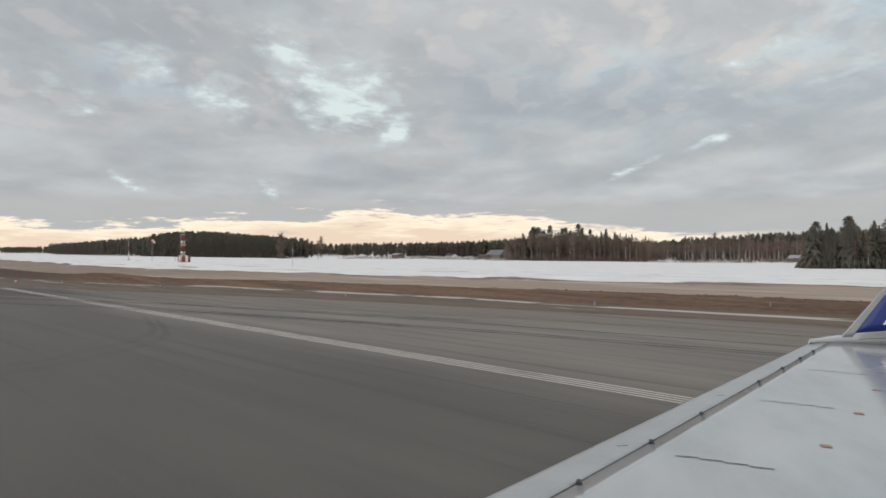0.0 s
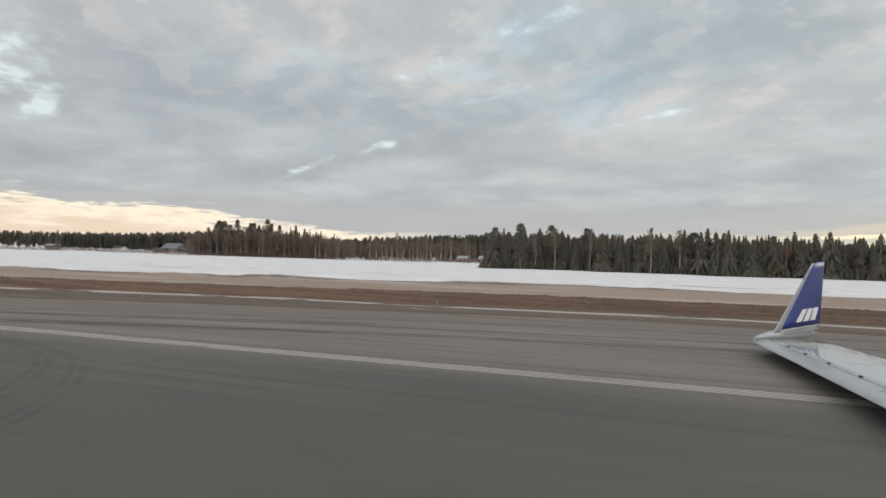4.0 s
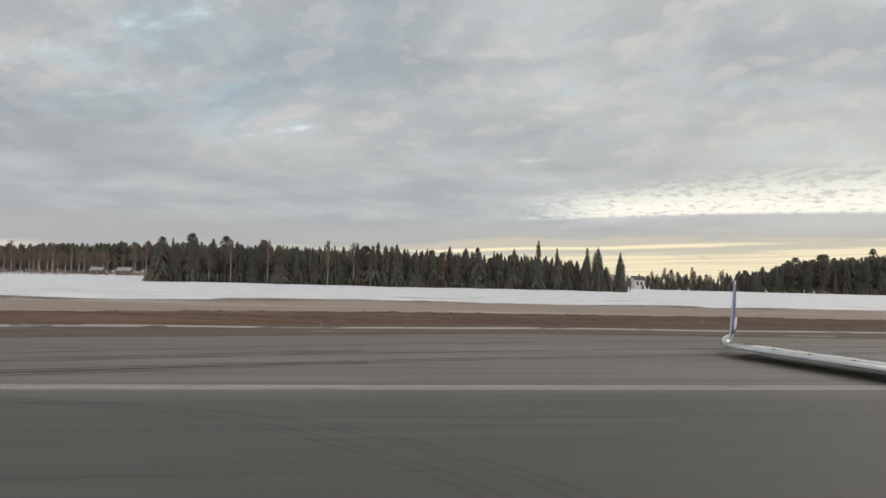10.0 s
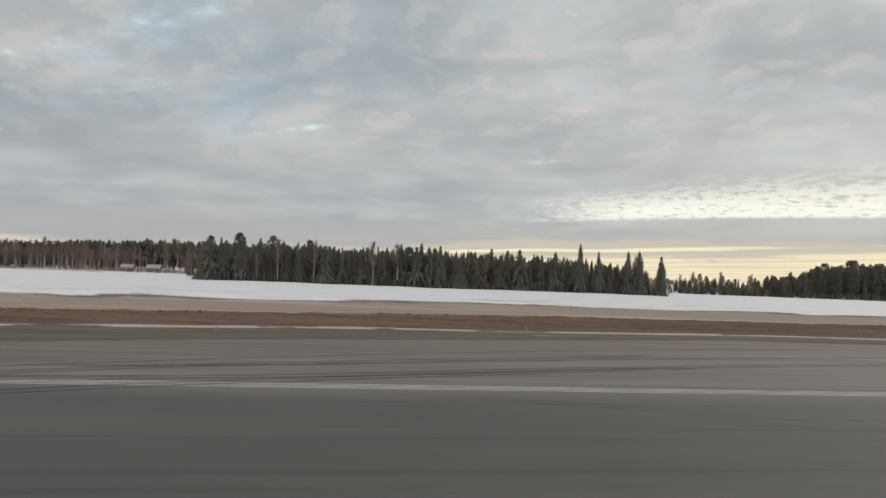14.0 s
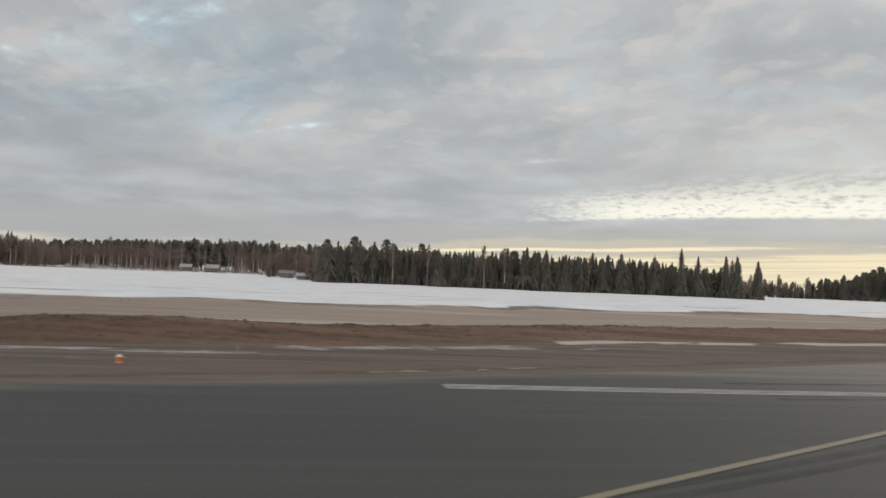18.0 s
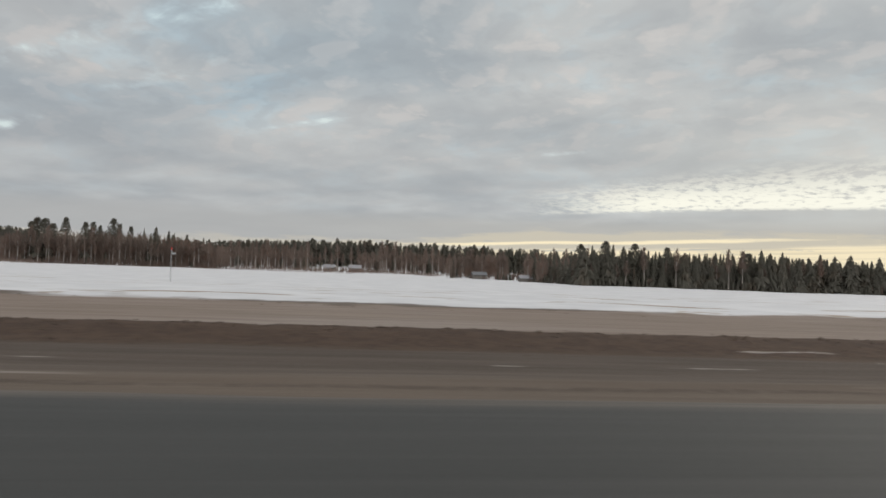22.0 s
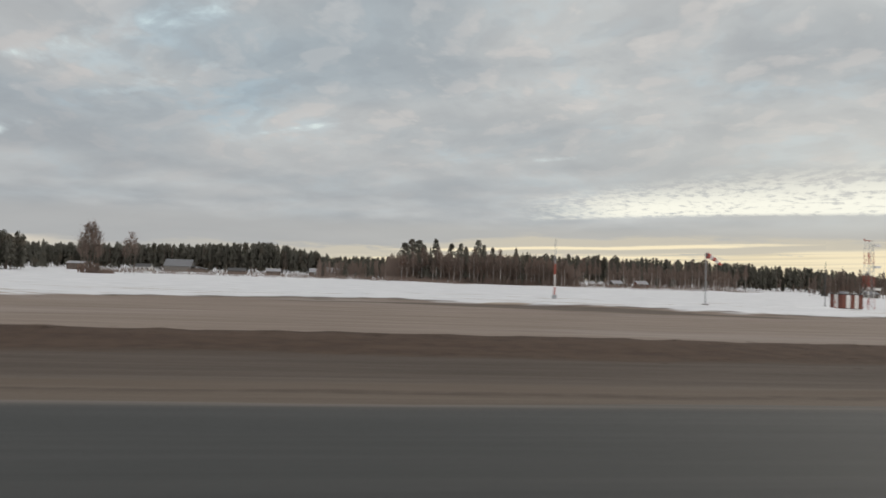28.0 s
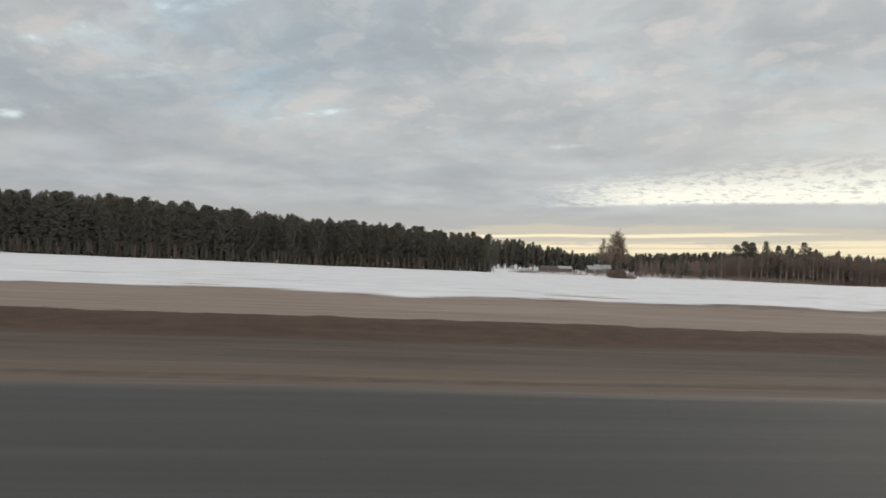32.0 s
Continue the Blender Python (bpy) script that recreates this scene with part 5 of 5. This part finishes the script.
def light_pole(x, y):
    thing = tagged(empty("obstruction_light", pose(x, y, zland(x, y))), "thin steel pole with a red lamp on top", "light pole")
    bm = bmesh.new()
    rod(bm, (0, 0, -0.3), (0, 0, 3.9), 0.045, 0.035, 8)
    part("pole", bm, MAT_STEEL, thing)
    bm = bmesh.new()
    rod(bm, (0, 0, 3.9), (0, 0, 4.14), 0.085, 0.07, 10)
    part("lamp", bm, MAT_REDLAMP, thing, "dull red lamp glass")
    bm = bmesh.new()
    box(bm, (0.0, -0.03, 3.35), (0.5, 0.03, 3.55), 0.01)
    part("bracket", bm, MAT_STEEL, thing)


def marker_post(x, y, h=1.2):
    thing = tagged(empty("marker_post", pose(x, y, zland(x, y))), "short red and white striped marker post in the snow", "marker post", "marker posts")
    bm = bmesh.new()
    rod(bm, (0, 0, -0.2), (0, 0, h), 0.07, 0.07, 8)
    part("post", bm, MAT_SHORTBANDS, thing)
    bm = bmesh.new()
    rod(bm, (0, 0, h), (0, 0, h + 0.08), 0.09, 0.05, 8)
    part("cap", bm, MAT_RED, thing)


def whip_mast(x, y, h):
    thing = tagged(empty("whip_mast", pose(x, y, zland(x, y))), "thin dark whip mast beside the striped cabin", "mast")
    bm = bmesh.new()
    rod(bm, (0, 0, -0.2), (0, 0, h), 0.05, 0.03, 8)
    part("mast", bm, MAT_GAPSTEEL, thing)
    bm = bmesh.new()
    box(bm, (-0.2, -0.2, -0.1), (0.2, 0.2, 0.25), 0.03)
    part("footing", bm, MAT_GREYWOOD, thing)


shelter(-180.9, 91.0)
whip_mast(-182.9, 92.8, 6.6)
lattice_tower(-178.6, 89.6, 9.7)
windsock(-202.8, 90.0, 7.1)
banded_pole(-224.0, 90.2)
light_pole(-117.0, 88.7)
marker_post(-183.8, 89.5)


MAT_LENS = lamp_glass("clear_lens", (0.62, 0.52, 0.40), 0.04)
MAT_BLUE = lamp_glass("blue_lens", (0.14, 0.14, 0.50), 0.1)


def edge_light(body, lens, label, group, name, lens_r=0.08, wide=1.0):
    thing = tagged(empty(name, pose(0, 0, 0)), label, "runway light", group)
    bm = bmesh.new()
    rod(bm, (0, 0, -0.05), (0, 0, 0.04), 0.11 * wide, 0.09 * wide, 12)
    part("base", bm, body, thing)
    bm = bmesh.new()
    rod(bm, (0, 0, 0.04), (0, 0, 0.15), 0.07 * wide, 0.10 * wide, 12)
    part("housing", bm, body, thing)
    bm = bmesh.new()
    bmesh.ops.create_uvsphere(bm, u_segments=12, v_segments=6, radius=lens_r, matrix=Matrix.Translation((0, 0, 0.16)) @ Matrix.Diagonal((1, 1, 0.9, 1)))
    part("lens", bm, lens, thing)
    return thing


def set_lights(first, spots):
    for k, (x, y) in enumerate(spots):
        z = zland(x, y) - 0.02
        if k == 0:
            first.matrix_basis = pose(x, y, z)
        else:
            copy_thing(first, pose(x, y, z))


set_lights(edge_light(MAT_ORANGE, MAT_LENS, "orange runway edge light with a pale lens", "runway edge lights", "runway_edge_light", 0.060), [(x, 17.05) for x in (-38.3, -75.8, -112.7, -150.2, -187.7, -225.2, -262.7, -300.2, -337.7, -375.2, -412.7)])
set_lights(edge_light(MAT_STEEL, MAT_BLUE, "small blue taxiway edge light", "taxiway edge lights", "taxiway_edge_light", 0.030, 0.4), [(-24.8, 22.6), (-9.3, 26.6), (3.6, 31.3), (10.0, 35.0), (24.0, 35.6), (-36, 19.6)])

# ---------------------------------------------------------------- the aircraft's wing, at rest where the taxi turn begins
def wing_white():
    m, t = material("glossy_white_skin")
    n = Nodes(t)
    p = place(n)
    stain = n.noise(n.scaled(p, (1, 0.35, 1)), 1.6, 5.0, 0.6)
    col = n.mix(n.step(stain, 0.35, 0.75), (0.31, 0.33, 0.34), (0.25, 0.268, 0.278))
    n.out(n.surface(col, n.math("ADD", 0.05, n.math("MULTIPLY", stain, 0.10)), 0.0, n.bump(n.noise(p, 1.1, 2.0), 0.02, 0.02), 0.6))
    return m


MAT_WING = wing_white()
MAT_SLAT = plain("pale_grey_metal", (0.30, 0.318, 0.33), 0.3, 0.25, vary=0.05)
MAT_BLUEFIN = plain("deep_blue_paint", (0.016, 0.035, 0.19), 0.28, vary=0.08, spec=0.5)
MAT_GAP = plain("dark_seal", (0.03, 0.032, 0.035), 0.6)
MAT_MARK = plain("white_lettering_bar", (0.78, 0.78, 0.78), 0.4, vary=0.03)
MAT_SMALLRED = plain("faded_red_mark", (0.26, 0.15, 0.13), 0.6)


def wing():
    at = pose(19.00, 2.165, 0.46, 0, 0, 32.2) @ Matrix.Scale(1.5, 4)
    thing = tagged(empty("aircraft_wing", at), "white airliner wing with an upright blue winglet at its tip", "aircraft wing")
    # leading and trailing edge by distance out along the span
    span = np.linspace(0.3, 11.45, 24)
    lead = lambda s: 1.83 + (s - 3.83) * 0.437
    trail = lambda s: 6.62 + (s - 11.4) * 0.335
    hinge = lambda s: lead(s) + 0.30 + 0.035 * (11 - s) * 0.4

    def skin(name, fa, fb, mat, nose, chordwise=10):
        bm = bmesh.new()
        rings = []
        for s in span:
            ring = []
            a, b, l0, l1 = fa(s), fb(s), lead(s), trail(s)
            cs = [a + (b - a) * k / chordwise for k in range(chordwise + 1)]

            def camber(r, low):
                u = min(1, max(0, (r - l0) / (l1 - l0)))
                th = 0.30 * (0.2969 * math.sqrt(u + 1e-5) - 0.126 * u - 0.3516 * u * u + 0.2843 * u ** 3 - 0.1015 * u ** 4) * (l1 - l0)
                return -0.085 + th * 1.0 if not low else -0.085 - th * 0.8
            for r in cs:
                ring.append(bm.verts.new((r, s, camber(r, False))))
            for r in cs[::-1]:
                ring.append(bm.verts.new((r, s, camber(r, True) - 0.004)))
            rings.append(ring)
        m = len(rings[0])
        for ra, rb in zip(rings, rings[1:]):
            for k in range(m):
                q = (k + 1) % m
                bm.faces.new((ra[k], rb[k], rb[q], ra[q]))
        bm.faces.new(rings[0])
        bm.faces.new(rings[-1][::-1])
        for f in bm.faces:
            f.smooth = len(f.verts) == 4
        return part(name, bm, mat, thing)

    skin("slat", lead, lambda s: hinge(s) - 0.011, MAT_SLAT, True, 6)
    skin("skin", lambda s: hinge(s) + 0.011, trail, MAT_WING, False, 12)
    def top(r, s):
        """Height of the upper skin."""
        u = min(1, max(0, (r - lead(s)) / (trail(s) - lead(s))))
        return -0.085 + 0.30 * (0.2969 * math.sqrt(u + 1e-5) - 0.126 * u - 0.3516 * u * u + 0.2843 * u ** 3 - 0.1015 * u ** 4) * (trail(s) - lead(s))

    # the dark seam behind the slat, with its small brackets
    bm = bmesh.new()
    rows = []
    for s in span:
        r = hinge(s)
        rows.append([bm.verts.new((r + dx, s, top(r, s) + dz)) for dx, dz in ((-0.011, -0.06), (-0.011, -0.004), (0.011, -0.004), (0.011, -0.06))])
    for a, b in zip(rows, rows[1:]):
        for k in range(3):
            bm.faces.new((a[k], b[k], b[k + 1], a[k + 1]))
    part("seal", bm, MAT_GAP, thing)
    for s in (3.9, 4.9, 5.9, 7.6, 8.6, 9.5, 10.3):
        bm = bmesh.new()
        r = hinge(s) + 0.01
        box(bm, (r - 0.008, s - 0.025, top(r, s) - 0.02), (r + 0.022, s + 0.025, top(r, s) + 0.022), 0.006)
        part("bracket", bm, MAT_GAP, thing)

    def decal(name, r, s, wr, ws, mat, lift=0.004):
        bm = bmesh.new()
        q = [bm.verts.new((r + a * wr, s + b * ws, top(r + a * wr, s + b * ws) + lift)) for a, b in ((-1, -1), (1, -1), (1, 1), (-1, 1))]
        bm.faces.new(q)
        part(name, bm, mat, thing)

    for s, r in ((5.2, 3.85), (6.4, 4.4), (7.6, 4.9), (8.8, 5.3), (9.9, 5.75)):
        decal("stencil_mark", r, s, 0.035, 0.035, MAT_SMALLRED)
    for s in (6.6, 8.6, 4.6):
        for k in range(4):
            decal("panel_seam", hinge(s) + 0.35 + 0.14 * k, s - 0.03 * k, 0.07, 0.008, MAT_GAP)
        decal("slat_joint", lead(s - 1.8) + 0.16, s - 1.8, 0.13, 0.008, MAT_GAP)
    # rounded tip fairing and the winglet above it
    bm = bmesh.new()
    n = 14
    ring0 = []
    for k in range(n + 1):
        u = k / n
        r = 5.20 + (7.08 - 5.20) * u
        s = 11.42 + 0.80 * u ** 0.9
        wdt = 0.12 * math.sin(math.pi * min(0.97, max(0.05, u))) ** 0.6
        ring0.append([bm.verts.new((r + wdt * math.sin(a) * 0.3, s + 1.2 * wdt * math.cos(a), -0.03 + wdt * math.sin(a))) for a in (2 * math.pi * q / 10 for q in range(10))])
    for ra, rb in zip(ring0, ring0[1:]):
        for q in range(10):
            f = bm.faces.new((ra[q], rb[q], rb[(q + 1) % 10], ra[(q + 1) % 10]))
            f.smooth = True
    bm.faces.new(ring0[0])
    bm.faces.new(ring0[-1][::-1])
    part("tip_fairing", bm, MAT_WING, thing)

    foot_f, foot_r, top_f, top_r = Vector((5.62, 11.55, -0.02)), Vector((7.05, 12.12, 0.06)), Vector((6.80, 12.02, 1.30)), Vector((7.20, 12.19, 1.34))
    side = Vector((0.56, -1.41, 0)).normalized()

    def blade(name, u0, u1, v0, v1, mat, thick):
        """A slab of the winglet between shares u along the chord and v up."""
        bm = bmesh.new()
        grid = {}
        nu, nv = 8, 10
        for i in range(nu + 1):
            for j in range(nv + 1):
                u, v = u0 + (u1 - u0) * i / nu, v0 + (v1 - v0) * j / nv
                a, b = foot_f.lerp(top_f, v), foot_r.lerp(top_r, v)
                p = a.lerp(b, u)
                th = thick * (0.25 + math.sin(math.pi * min(0.98, max(0.02, u))) ** 0.7) * (1 - 0.5 * v)
                for s in (-1, 1):
                    grid[i, j, s] = bm.verts.new(p + side * th * s)
        for s in (-1, 1):
            for i in range(nu):
                for j in range(nv):
                    q = [grid[i, j, s], grid[i + 1, j, s], grid[i + 1, j + 1, s], grid[i, j + 1, s]]
                    f = bm.faces.new(q if s > 0 else q[::-1])
                    f.smooth = True
        for i in range(nu):
            for j in (0, nv):
                bm.faces.new((grid[i, j, -1], grid[i + 1, j, -1], grid[i + 1, j, 1], grid[i, j, 1]))
        for j in range(nv):
            for i in (0, nu):
                bm.faces.new((grid[i, j, -1], grid[i, j + 1, -1], grid[i, j + 1, 1], grid[i, j, 1]))
        bmesh.ops.recalc_face_normals(bm, faces=bm.faces)
        return part(name, bm, mat, thing)

    blade("winglet_leading_edge", 0.0, 0.11, 0.0, 1.0, MAT_SLAT, 0.035)
    fin = blade("winglet", 0.112, 1.0, 0.085, 1.0, MAT_BLUEFIN, 0.040)
    blade("winglet_foot", 0.112, 1.0, 0.0, 0.083, MAT_WING, 0.042)
    # white lettering on the fin, as plain bars
    for k in range(3):
        u, v0, v1 = 0.36 + 0.17 * k, 0.16, 0.335
        bm = bmesh.new()
        q = []
        for uu, vv in ((u, v0), (u + 0.115, v0), (u + 0.165, v1), (u + 0.05, v1)):
            q.append(foot_f.lerp(top_f, vv).lerp(foot_r.lerp(top_r, vv), uu))
        lo = [bm.verts.new(p + side * 0.030) for p in q]
        hi = [bm.verts.new(p + side * 0.056) for p in q]
        bm.faces.new(hi)
        for a in range(4):
            b = (a + 1) % 4
            bm.faces.new((lo[a], lo[b], hi[b], hi[a]))
        bmesh.ops.recalc_face_normals(bm, faces=bm.faces)
        part("lettering_bar", bm, MAT_MARK, fin)
    for v in (0.55, 0.80):
        bm = bmesh.new()
        p = foot_r.lerp(top_r, v)
        rod(bm, p, p + Vector((0.22, 0.08, 0.0)), 0.006, 0.003, 5)
        part("static_wick", bm, MAT_GAP, fin)
    bm = bmesh.new()
    rod(bm, top_r + Vector((-0.05, 0, 0)), top_r + Vector((0.22, 0.08, 0.02)), 0.007, 0.003, 5)
    part("static_wick", bm, MAT_GAP, fin)


wing()
